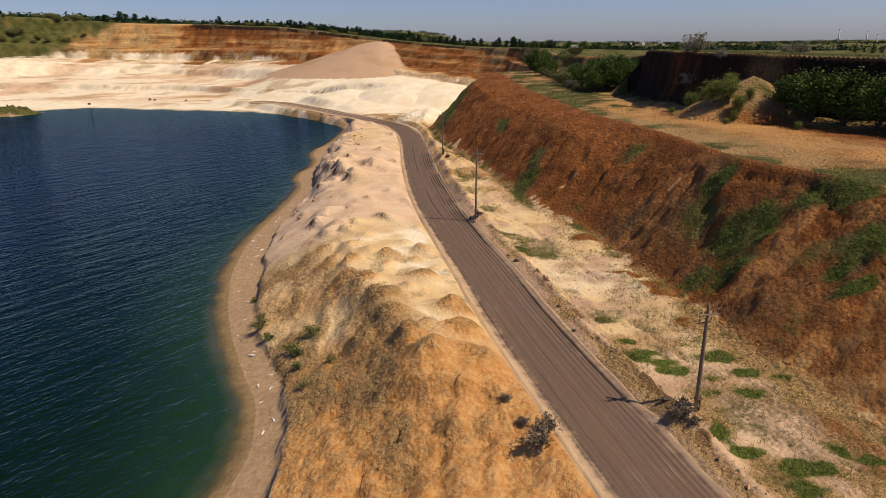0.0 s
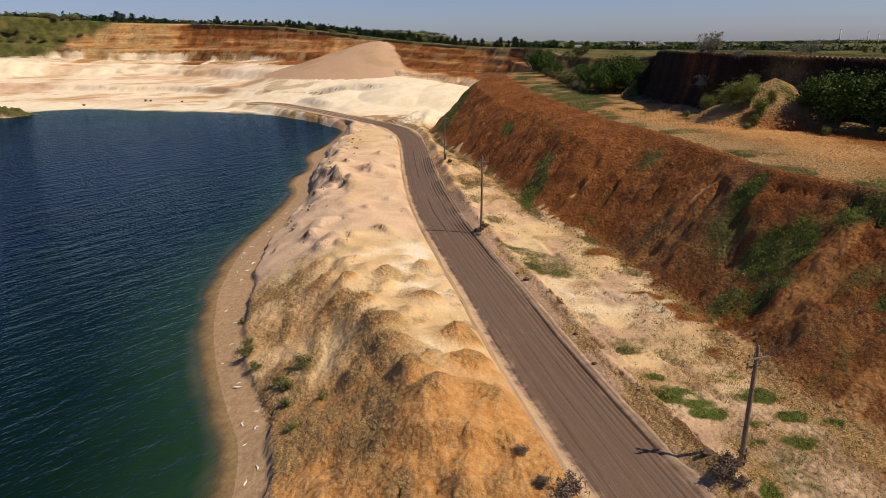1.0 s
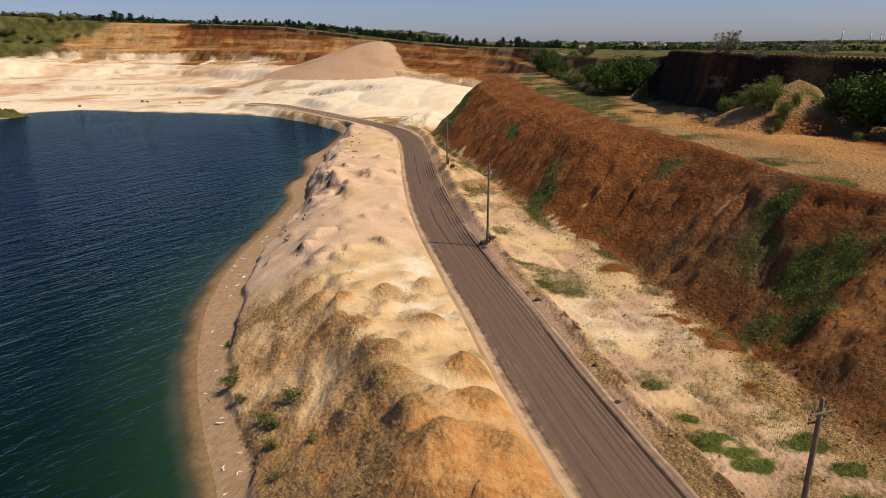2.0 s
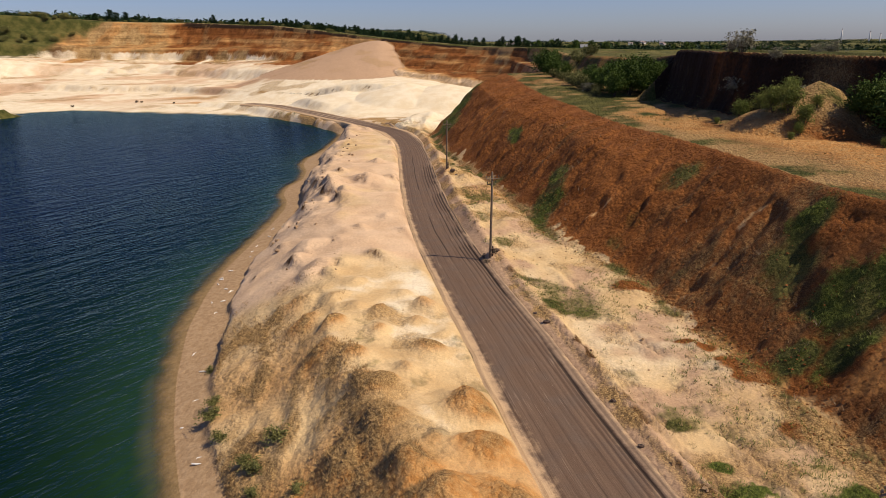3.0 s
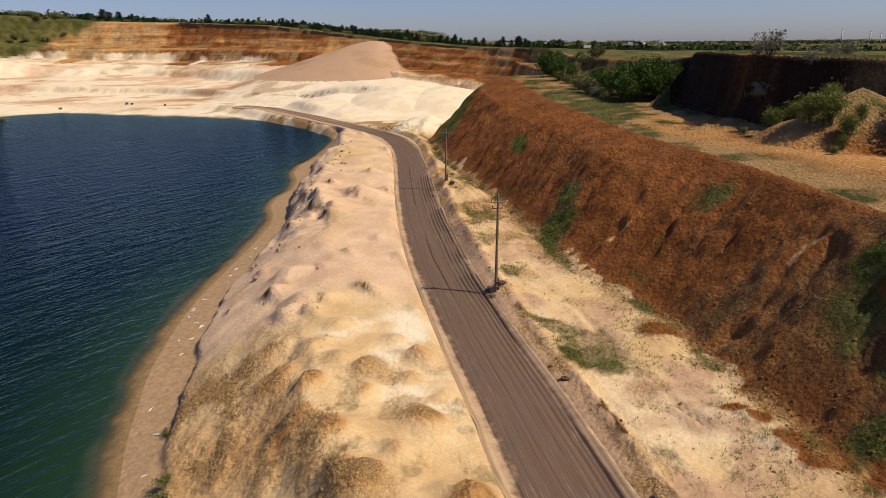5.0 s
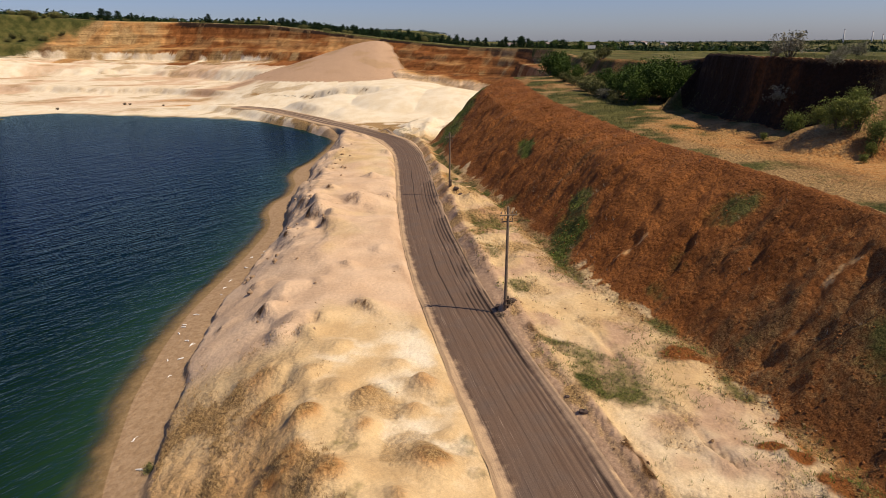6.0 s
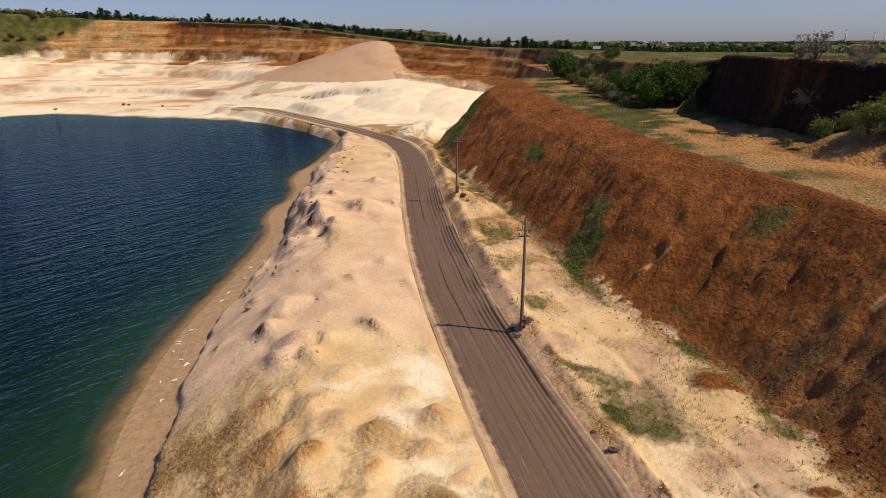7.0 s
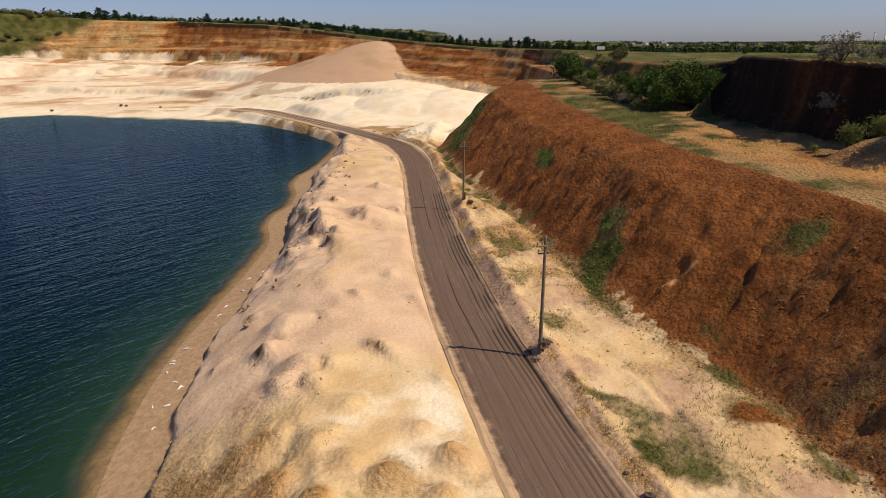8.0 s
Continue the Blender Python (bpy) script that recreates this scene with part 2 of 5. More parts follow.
def far_wall(x, y):
    """The stepped face that closes the pit, with its talus and the fan of sand."""
    rim = far_rim_y(x) + 9 * (fbm(x, y * 0, 40, 70, 3) - 0.5) + 2.5 * (ridged(x, y * 0.2, 14, 71) - 0.5)
    d = (rim - y) / 1.25
    d = d + 5.0 * (fbm(x, y, 14, 74, 4) - 0.5) * step(3, 9, d)
    top = top_z(x)
    w = step(-90, -40, x)
    h = np.interp(x, [-320, -180, -110, -40, 20], [30, 30, 25, 15, 13])
    a = np.interp(d, [-8, -1, 1.2, 5, 7.5, 11, 15, 22, 25, 40, 52, 80], [0, 0, 0.04, 0.3, 0.34, 0.52, 0.56, 0.62, 0.85, 0.9, 1.02, 1.9])
    b = np.interp(d, [-8, -1, 1.2, 5, 9, 13, 17, 21, 25, 36, 60], [0, 0, 0.06, 0.32, 0.38, 0.62, 0.68, 0.9, 0.95, 1.06, 3.0])
    z = top - h * (a * (1 - w) + b * w) + 1.3 * (ridged(x, y, 11, 73) - 0.5) * step(0, 4, d)
    dx, dy = x + 37, np.minimum(y - 395, 0)
    fan = 26.6 - 0.36 * np.hypot(np.hypot(np.where(dx < 0, dx * 0.88, dx * 2.0), dy), 9.0) + 0.5 * (fbm(x, y, 9, 75) - 0.5)
    fan = np.where(y > 402, -99, fan)
    plateau = top + (y - rim) * np.interp(x, [-300, 0, 60], [0.004, 0.004, -0.01]) + 1.0 * (fbm(x, y, 30, 76) - 0.5)
    return np.where(d < 0, plateau, np.maximum(z, fan)), d, fan


# washed-out runnels down the spoil bank: from x, y to x, y, width, depth
GULLIES = [(29.6, 63.9, 31.6, 60.3, 0.25, 0.5), (31.6, 60.3, 33.4, 56.5, 0.3, 0.7), (33.4, 56.5, 33.6, 53.0, 0.36, 0.9), (33.6, 53.0, 33.2, 50.4, 0.3, 0.7), (27.9, 69.6, 27.3, 69.0, 0.45, 0.8), (25.8, 73.3, 25.3, 72.6, 0.4, 0.8), (24.6, 73.8, 24.0, 73.0, 0.35, 0.4), (28.1, 40.6, 27.7, 39.6, 0.4, 0.9), (22.6, 85.8, 18.4, 82.0, 0.5, 1.2), (17.9, 89.6, 14.4, 88.4, 0.5, 0.5), (24.8, 81.7, 22.5, 79.9, 0.5, 0.6), (27.6, 71.0, 18.4, 67.2, 0.7, 0.6), (29.5, 61.0, 22.5, 58.5, 0.6, 0.6), (33.5, 50.0, 28.0, 46.5, 0.5, 0.5), (20.0, 101.0, 15.5, 98.5, 0.6, 0.6), (17.5, 114.0, 11.5, 110.5, 0.7, 0.7), (34.5, 45.0, 29.0, 41.5, 0.5, 0.5), (26.5, 92.0, 22.5, 89.5, 0.5, 0.5)]


def right_side(x, y):
    """The red spoil bank, the terrace with its track on top, and the cliff behind."""
    xt, xk, xf = toe_x(y), crest_x(y), foot_x(y)
    low = road_z(y) - 0.3
    lumps = fbm(x, y, 6, 80, 4) - 0.5
    run = y * 0.92 - 0.40 * x + 1.6 * (fbm(x, y, 5, 88, 3) - 0.5)
    gully = np.maximum(ridged(run, x * 0.16, 9.0, 81, 2) ** 5, 0.7 * ridged(run + 40, x * 0.2, 3.6, 89, 2) ** 6)
    zt = np.interp(y, [60, 85, 100, 115, 135, 155, 175, 195, 210], [9.9, 10.0, 10.0, 10.0, 10.3, 10.7, 11.4, 12.6, 13.2])
    d = (x - xt) / np.maximum(xk - xt, 2) + 0.06 * lumps
    p = np.clip(d, 0, 1.2)
    near = np.interp(p, [0, 0.12, 0.45, 0.8, 1.0, 1.2], [0, 0.06, 0.40, 0.80, 1.0, 1.0])
    far = np.interp(p, [0, 0.1, 0.45, 0.62, 1.0, 1.2], [0, 0.10, 0.62, 0.84, 1.0, 1.0])
    w = step(80, 105, y)
    e = near * (1 - w) + far * w
    inside = step(0.02, 0.25, p) * step(1.05, 0.8, p)
    z = low + (zt - low) * e + inside * (0.55 * lumps - 0.55 * gully + 0.15 + 0.36 * (fbm(run, x * 0.25, 2.2, 78, 4, 0.6) - 0.5) + 0.85 * (fbm(x, y, 1.4, 87, 3, 0.65) - 0.5) + 0.5 * (fbm(run * 0.8, x * 0.7, 3.4, 79, 3) - 0.5))
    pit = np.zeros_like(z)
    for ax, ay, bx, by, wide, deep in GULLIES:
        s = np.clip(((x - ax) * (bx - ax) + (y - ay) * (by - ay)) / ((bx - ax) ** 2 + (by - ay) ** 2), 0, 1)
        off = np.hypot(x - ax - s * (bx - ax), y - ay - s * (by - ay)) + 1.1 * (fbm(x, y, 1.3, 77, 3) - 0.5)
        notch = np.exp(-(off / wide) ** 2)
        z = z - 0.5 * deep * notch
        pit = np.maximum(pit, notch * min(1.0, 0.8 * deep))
    z = np.where(d < 0, -99 * step(0, 0.05, -d) + z * (1 - step(0, 0.05, -d)), z)
    # the end of the spoil bank
    end = 206 + 0.5 * (x - 16) * (x < 16) + 4 * lumps
    z = z - np.clip(y - end, 0, 40) * 0.62
    # the terrace rises to the foot, then the cliff
    terrace = zt + 0.05 * np.clip(x - xk, 0, 8) + 0.25 * (fbm(x, y, 4, 83) - 0.5)
    rise = np.interp(y, [-300, 60, 100, 142, 165, 230, 300], [8.5, 8.5, 9.0, 9.2, 7.0, 6.0, 8])
    jag = 1.8 * (ridged(y, x * 0.3, 9, 84) - 0.5) + 1.4 * (fbm(x, y, 5, 85) - 0.5)
    c = (x - xf + jag) / rim_gap(y)
    up = np.interp(c, [0, 0.35, 0.6, 0.86, 1.0, 2.0], [0, 0.07, 0.30, 0.95, 1.0, 1.0])
    talus = 1.2 * np.exp(-((x - xf + 1.0) / 2.2) ** 2) * fbm(x, y, 6, 86, 2) * step(150, 120, y)
    hi = terrace + (top_z(x) - zt) * up * (rise / 9.0) + talus
    hi = hi - np.clip(y - end, 0, 40) * 0.62 * step(30, 22, x)
    k = step(-1.5, 2.5, x - xk)
    z = np.where(y < 320, z * (1 - k) + hi * k, z)
    # a spur that comes down from the corner of the cliff
    ux = np.clip((43.5 - x) / 9.0, 0, 1.4)
    spur = 19.3 - 8.4 * ux - 2.1 * abs(y - (142.5 - 3.5 * ux) - 1.0 * lumps) + 0.8 * lumps
    z = np.where((x > 27) & (x < 50) & (y > 120) & (y < 165), np.maximum(z, spur), z)
    # a heap with dry grass under the cliff
    rise_off = np.hypot((x - 46.0) * 0.75, y - 98.5)
    heap = 18.6 - 0.9 * (rise_off + 4.0) ** 0.5 - 0.62 * rise_off + 1.6 * lumps
    return np.maximum(z, np.where(y < 130, heap, -99)), d, c, np.maximum(gully * inside, 1.1 * pit * (d < 1.1))


def height(x, y):
    near, (far, ledge) = near_floor(x, y), far_floor(x, y)
    edge = step(282, 262, y)
    z = np.maximum(near * edge + (1 - edge) * np.minimum(near, -7), np.where(y > 205, far, -99))
    z = np.where((y > 205) & (y < 300), np.maximum(z, near * edge - 20 * (1 - edge)), z)
    # hummocks and eroded sand on the bank
    on_bank = step(0.0, 2.0, x - scarp_x(y)) * step(0.2, 1.7, road_x(y) - road_half(y) - x) * (y < 250)
    bump = np.zeros_like(z)
    warp = 1.5 * (fbm(x, y, 2.2, 66, 3) - 0.5)
    for hx, hy, r, h in HEAPS:
        rr = ((x - hx + warp) ** 2 + (y - hy - warp) ** 2) / (r * r)
        bump = np.maximum(bump, np.where(rr < 6, 1.08 * h * np.exp(-(rr ** 1.1) * 1.4) * (1 - 0.35 * np.clip((hx - x) / r, -1, 1)), 0))
    cut = np.zeros_like(z)
    drift = np.zeros_like(z)
    for hx, hy, r, h in CUTS:
        jut = 1.2 * (ridged(x, y, 2.0, 64, 2) - 0.6)
        u, v = (0.8 * (x - hx) + 0.6 * (y - hy) + 0.9 * warp + 0.35 * jut) / r, (0.8 * (y - hy) - 0.6 * (x - hx) + 1.1 * warp) / (1.15 * r)
        near = (abs(u) < 3.2) & (abs(v) < 2.6)
        side = np.where(u > 0, np.exp(-(u / 1.25) ** 2), step(-0.62, 0.06, u))
        lift = np.where(near, side * np.exp(-abs(v) ** 1.7), 0)
        drift = np.maximum(drift, 0.95 * h * lift)
        cut = np.maximum(cut, np.where(near, np.exp(-((u + 0.2) / 0.24) ** 2) * np.exp(-(v / 0.8) ** 2), 0))
    for hx, hy, rx, ry, h in SWELLS:
        u, v = (x - hx + 0.25 * (y - hy)) / rx, (y - hy) / ry
        drift = drift + h * np.exp(-np.where(v < 0, (v * 1.6) ** 2, v ** 2) - u ** 2)
    rough = 0.32 * (fbm(x, y, 3.2, 50, 4) - 0.5) + 0.28 * (ridged(x, y, 1.7, 51, 3) - 0.5) * step(72, 45, y) + 0.34 * (fbm(x, y, 1.3, 67, 3) - 0.5) * step(78, 66, y)
    streaky = fbm(x * 1.3 + 0.3 * y, 0.45 * y - 0.3 * x, 1.5, 114, 4, 0.6)
    rough = rough + 0.75 * (streaky - 0.5) * step(0.5, -2.0, x - bank_x(y)) * step(80, 66, y) + 0.25 * (ridged(x, y, 0.9, 115, 2) - 0.6) * step(60, 44, y)
    gullies = 0.85 * (ridged(x * 1.0, y * 0.4, 2.4, 52, 3) - 0.62) * step(46, 36, y)
    lumpy = 0.55 * (fbm(x, y, 5, 56, 4) - 0.5) * step(84, 96, y) + 1.0 * (ridged(x + 0.4 * y, y, 3.4, 70, 3) - 0.62) * step(96, 108, y) * step(1.5, -2.0, x - bank_x(y) - 2.0) * step(0.0, 1.5, x - scarp_x(y)) + 0.16 * (ridged(x * 0.7 + y * 0.3, y * 0.9, 1.4, 68, 2) - 0.6) * step(0.5, 0.62, fbm(x, y, 6, 69, 3))
    for hx, hy, long, wide, deep in SLOTS:
        rough = rough - deep * np.exp(-((x - hx + 0.3 * warp) / wide) ** 2 - ((y - hy) / long) ** 2)
    z = z + on_bank * (bump + drift + rough + gullies + lumpy)
    flat = step(0.2, 1.5, x - road_x(y) - road_half(y)) * (y < 215) * step(0.5, -1.5, x - toe_x(y))
    z = z + flat * (0.30 * (fbm(x, y, 2.4, 54, 4) - 0.5) + 0.25 * (ridged(x * 1.0 + y * 0.3, y * 0.25, 2.2, 55, 2) - 0.6))
    z = z + flat * step(84, 96, y) * step(1.6, 3.4, x - road_x(y) - road_half(y) + 1.2) * (1.5 * (fbm(x, y, 4.5, 57, 4) - 0.5) + 0.7 * (ridged(x, y, 2.6, 49, 3) - 0.6) + 0.35)
    furrow = np.zeros_like(z)
    for tx, ty, ang, long, deep in TRENCHES:
        u = (x - tx) * math.cos(ang) + (y - ty) * math.sin(ang)
        v = -(x - tx) * math.sin(ang) + (y - ty) * math.cos(ang) + 0.5 * (fbm(x, y, 1.5, 58, 2) - 0.5)
        near = (abs(u) < long + 2) & (abs(v) < 3)
        z = z + np.where(near, step(long + 1, long - 1, abs(u)) * deep * (-np.exp(-(v / 0.22) ** 2) + 0.7 * np.exp(-((v - 0.5) / 0.3) ** 2)) * (0.4 + 1.1 * fbm(x, y, 1.2, 59, 2)), 0)
        furrow = np.maximum(furrow, np.where(near, step(long + 1, long - 1, abs(u)) * np.exp(-(v / 0.35) ** 2) * min(1.0, deep / 0.3) ** 3, 0))
    for hx, hy, r, h in EARTH:
        rr = ((x - hx) ** 2 + (y - hy) ** 2) / (r * r)
        z = z + np.where(rr < 6, h * np.exp(-rr) * (0.5 + fbm(x, y, 0.9, 65, 3)), 0)
    wall, wd, fan = far_wall(x, y)
    z = np.where(y > 250, np.maximum(z, wall), z)
    side, sd, sc, gully = right_side(x, y)
    z = np.where((x > -12) & (y < 330), np.maximum(z, side), z)
    # the country around: falls away, then rises to low hills
    dist = np.hypot(x, y)
    out = (wd < -20) & (y > 250) | (x > foot_x(y) + 30)
    roll = -10 * step(250, 900, dist) * step(-200, 300, x) + 22 * step(1500, 3000, dist) * step(2400, 900, abs(x - 700)) * fbm(x, y, 700, 90, 2) * 1.4
    z = np.where(out, z + roll + 1.5 * (fbm(x, y, 60, 91, 2) - 0.5), z)
    z = np.where(dist > 3300, z - 0.02 * (dist - 3300), z)
    # the road's bed lies under the road
    side_way = abs(x - road_x(y)) * np.interp(y, [195, 215, 330], [1.0, 0.85, 0.75])
    k = step(9.0, 3.8, side_way + 2.0 * (fbm(x, y, 5, 63, 3) - 0.5)) * step(222, 240, y) * (y < 318)
    z = z * (1 - k) + (road_z(y) + 0.1) * k
    bed = np.clip((0.88 - side_way + road_half(y)) / 0.6, 0, 1) * (y < 310) * (y > -60)
    return z - 0.36 * bed, dict(wd=wd, fan=fan, sd=sd, sc=sc, bump=bump, gully=gully, furrow=furrow, ledge=ledge, cut=cut, bed=bed)


def spaced(stops):
    out = [stops[0][0]]
    for (a, s), (b, s2) in zip(stops, stops[1:]):
        v = a
        while v < b - 1e-6:
            v = min(v + s + (s2 - s) * (v - a) / (b - a), b)
            out.append(v)
    return np.array(out)


XS = spaced([(-4500, 700), (-1000, 120), (-420, 12), (-330, 1.9), (-120, 1.3), (-72, 0.7), (-42, 0.5), (-32, 0.3), (38, 0.3), (58, 0.42), (66, 1.0), (120, 4), (300, 25), (1000, 90), (4500, 500)])
YS = spaced([(-700, 150), (-100, 25), (-10, 4), (18, 0.5), (24, 0.3), (92, 0.28), (145, 0.34), (200, 0.8), (250, 1.4), (330, 1.5), (350, 0.9), (525, 0.9), (540, 2.0), (600, 10), (1000, 60), (4500, 350)])
GX, GY = np.meshgrid(XS, YS)
GZ, LAND = height(GX, GY)


def grid_at(x, y):
    """Height of the built sheet at arrays of places."""
    i = np.clip(np.searchsorted(XS, x) - 1, 0, len(XS) - 2)
    j = np.clip(np.searchsorted(YS, y) - 1, 0, len(YS) - 2)
    u, v = (x - XS[i]) / (XS[i + 1] - XS[i]), (y - YS[j]) / (YS[j + 1] - YS[j])
    return (GZ[j, i] * (1 - u) + GZ[j, i + 1] * u) * (1 - v) + (GZ[j + 1, i] * (1 - u) + GZ[j + 1, i + 1] * u) * v


# ---- materials ----
class Nodes:
    """A short way to write node trees."""

    def __init__(self, name):
        self.mat = bpy.data.materials.new(name)
        self.mat.use_nodes = True
        self.tree = self.mat.node_tree
        self.bsdf = self.tree.nodes["Principled BSDF"]
        self.geo = self.add("NewGeometry")

    def add(self, kind, inputs=None, operation="", data_type="", blend_type="", feature="", attribute_name="", interpolation_type=""):
        node = self.tree.nodes.new("ShaderNode" + kind)
        if operation:
            node.operation = operation
        if data_type:
            node.data_type = data_type
        if blend_type:
            node.blend_type = blend_type
        if feature:
            node.feature = feature
        if attribute_name:
            node.attribute_name = attribute_name
        if interpolation_type:
            node.interpolation_type = interpolation_type
        for key, value in (inputs or {}).items():
            self.put(node.inputs[key], value)
        return node

    def put(self, socket, value):
        if isinstance(value, bpy.types.NodeSocket):
            self.tree.links.new(value, socket)
        elif isinstance(value, bpy.types.Node):
            self.tree.links.new(value.outputs[0], socket)
        else:
            socket.default_value = (*value, 1.0) if isinstance(value, tuple) and len(value) == 3 and socket.type == "RGBA" else value

    def math(self, op, a, b=0.0, c=0.0):
        return self.add("Math", {0: a, 1: b, 2: c}, operation=op).outputs[0]

    def noise(self, scale, detail=4.0, rough=0.55, vector=None, distort=0.0):
        n = self.add("TexNoise", {"Scale": scale, "Detail": detail, "Roughness": rough, "Distortion": distort})
        self.put(n.inputs["Vector"], vector if vector is not None else self.place())
        return n.outputs["Fac"]

    def place(self):
        return self.geo.outputs["Position"]

    def stretch(self, scale, turn=(0, 0, 0)):
        return self.add("Mapping", {"Vector": self.place(), "Scale": scale, "Rotation": tuple(radians(a) for a in turn)}).outputs[0]

    def lay(self, size, turn):
        """Positions turned first, then counted in lengths of that size."""
        m = self.add("Mapping", {"Vector": self.place(), "Scale": size, "Rotation": (0, 0, radians(turn))})
        m.vector_type = "TEXTURE"
        return m.outputs[0]

    def ramp(self, fac, lo, hi):
        return self.add("MapRange", {"Value": fac, "From Min": lo, "From Max": hi}, interpolation_type="SMOOTHSTEP").outputs[0]

    def mix(self, fac, a, b, blend="MIX"):
        m = self.add("Mix", data_type="RGBA", blend_type=blend)
        for socket, value in ((m.inputs["Factor"], fac), (m.inputs[6], a), (m.inputs[7], b)):
            self.put(socket, value)
        return m.outputs[2]

    def attribute(self, name):
        return self.add("Attribute", attribute_name=name).outputs["Fac"]

    def bump(self, height, strength, distance, normal=None):
        b = self.add("Bump", {"Height": height, "Strength": strength, "Distance": distance})
        if normal is not None:
            self.put(b.inputs["Normal"], normal)
        return b.outputs[0]

    def done(self, colour, rough=0.9, normal=None, specular=0.2):
        self.put(self.bsdf.inputs["Base Color"], colour)
        self.put(self.bsdf.inputs["Roughness"], rough)
        self.put(self.bsdf.inputs["Specular IOR Level"], specular)
        if normal is not None:
            self.put(self.bsdf.inputs["Normal"], normal)
        return self.mat


def soil_material():
    """Sand, chalky sand, ochre loam, red clay, turf: which of them lies where is given by the land's own attributes."""
    n = Nodes("quarry_soil")
    fine, mid, wide = n.noise(9.0, 5, 0.65), n.noise(1.6, 5, 0.6), n.noise(0.22, 4, 0.55)
    grit = n.noise(34.0, 3, 0.7)
    # grains and clods stretched a little down the slopes
    clod = n.add("TexVoronoi", {"Vector": n.stretch((1.7, 1.7, 1.2)), "Scale": 1.6, "Randomness": 1.0}, feature="F1").outputs["Distance"]

    def cover(name, soft=0.22, wobble=0.55):
        jitter = n.math("MULTIPLY_ADD", n.math("ADD", n.math("MULTIPLY", mid, 0.6), n.math("MULTIPLY", fine, 0.4)), wobble, -0.5 * wobble)
        return n.ramp(n.math("ADD", n.attribute(name), jitter), 0.5 - soft, 0.5 + soft)

    def two(a, b, fac=mid, lo=0.35, hi=0.65):
        return n.mix(n.ramp(fac, lo, hi), a, b)

    colour = two((0.55, 0.375, 0.184), (0.65, 0.472, 0.250), wide)
    colour = n.mix(cover("chalk", 0.3, 0.35), colour, two((0.73, 0.61, 0.41), (0.79, 0.695, 0.515), wide))
    colour = n.mix(cover("rosy", 0.3, 0.3), colour, two((0.575, 0.395, 0.245), (0.665, 0.475, 0.305), wide))
    colour = n.mix(cover("tan", 0.3, 0.3), colour, two((0.42, 0.272, 0.166), (0.50, 0.336, 0.21), mid))
    colour = n.mix(cover("ochre", 0.28), colour, two((0.50, 0.235, 0.07), (0.57, 0.325, 0.125), mid))
    colour = n.mix(cover("red", 0.16), colour, two((0.170, 0.058, 0.014), (0.325, 0.122, 0.034), n.math("MULTIPLY_ADD", fine, 0.5, n.math("MULTIPLY", wide, 0.5))))
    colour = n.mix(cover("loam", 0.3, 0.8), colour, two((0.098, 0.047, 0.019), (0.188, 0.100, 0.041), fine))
    # near-black earth; also carries the shade of cliff, ledge, gullies and furrows
    colour = n.mix(cover("umber_and_shade", 0.2), colour, two((0.021, 0.012, 0.007), (0.052, 0.029, 0.017), fine))
    colour = n.mix(cover("dry", 0.3, 0.9), colour, two((0.285, 0.165, 0.066), (0.51, 0.335, 0.145), fine))
    colour = n.mix(cover("turf", 0.25, 0.9), colour, two((0.046, 0.058, 0.014), (0.155, 0.14, 0.042), n.math("MULTIPLY_ADD", fine, 0.5, n.math("MULTIPLY", wide, 0.5)), 0.40, 0.62))
    colour = n.mix(cover("lush", 0.22, 1.0), colour, two((0.040, 0.062, 0.011), (0.122, 0.142, 0.028), fine))
    colour = n.mix(cover("wet", 0.3, 0.2), colour, two((0.325, 0.212, 0.115), (0.40, 0.272, 0.155), mid))
    speck = n.math("MULTIPLY_ADD", grit, 0.3, n.math("MULTIPLY_ADD", fine, 0.45, n.math("MULTIPLY", n.noise(3.4, 4, 0.6), 0.25)))
    tone = n.add("MapRange", {"Value": speck, "From Min": 0.32, "From Max": 0.68, "To Min": 0.46, "To Max": 1.34}).outputs[0]
    grey = n.add("CombineColor", {"Red": tone, "Green": tone, "Blue": tone}).outputs[0]
    colour = n.mix(n.math("MULTIPLY_ADD", n.attribute("coarse"), 0.62, 0.38), colour, n.mix(1.0, colour, grey, "MULTIPLY"))
    # beds and runnels of the cut faces
    beds = n.noise(1.0, 4, 0.6, n.stretch((0.03, 0.03, 0.8)), 0.6)
    runs = n.noise(1.0, 4, 0.65, n.stretch((0.30, 0.30, 0.16)), 0.8)
    face = n.math("ADD", n.math("MULTIPLY", beds, 0.5), n.math("MULTIPLY", runs, 0.5))
    shade = n.add("MapRange", {"Value": face, "From Min": 0.38, "From Max": 0.62, "To Min": 0.60, "To Max": 1.42}).outputs[0]
    colour = n.mix(n.attribute("beds"), colour, n.mix(1.0, colour, n.add("CombineColor", {"Red": shade, "Green": n.math("POWER", shade, 1.12), "Blue": n.math("POWER", shade, 1.25)}).outputs[0], "MULTIPLY"))
    relief = n.math("MULTIPLY_ADD", mid, 0.55, n.math("MULTIPLY_ADD", fine, 0.30, n.math("MULTIPLY", clod, -0.35)))
    rough = n.attribute("coarse")
    strength = n.math("MULTIPLY_ADD", rough, 0.85, 0.12)
    return n.done(colour, 0.95, n.bump(relief, strength, 0.75), 0.1)


SOIL = soil_material()


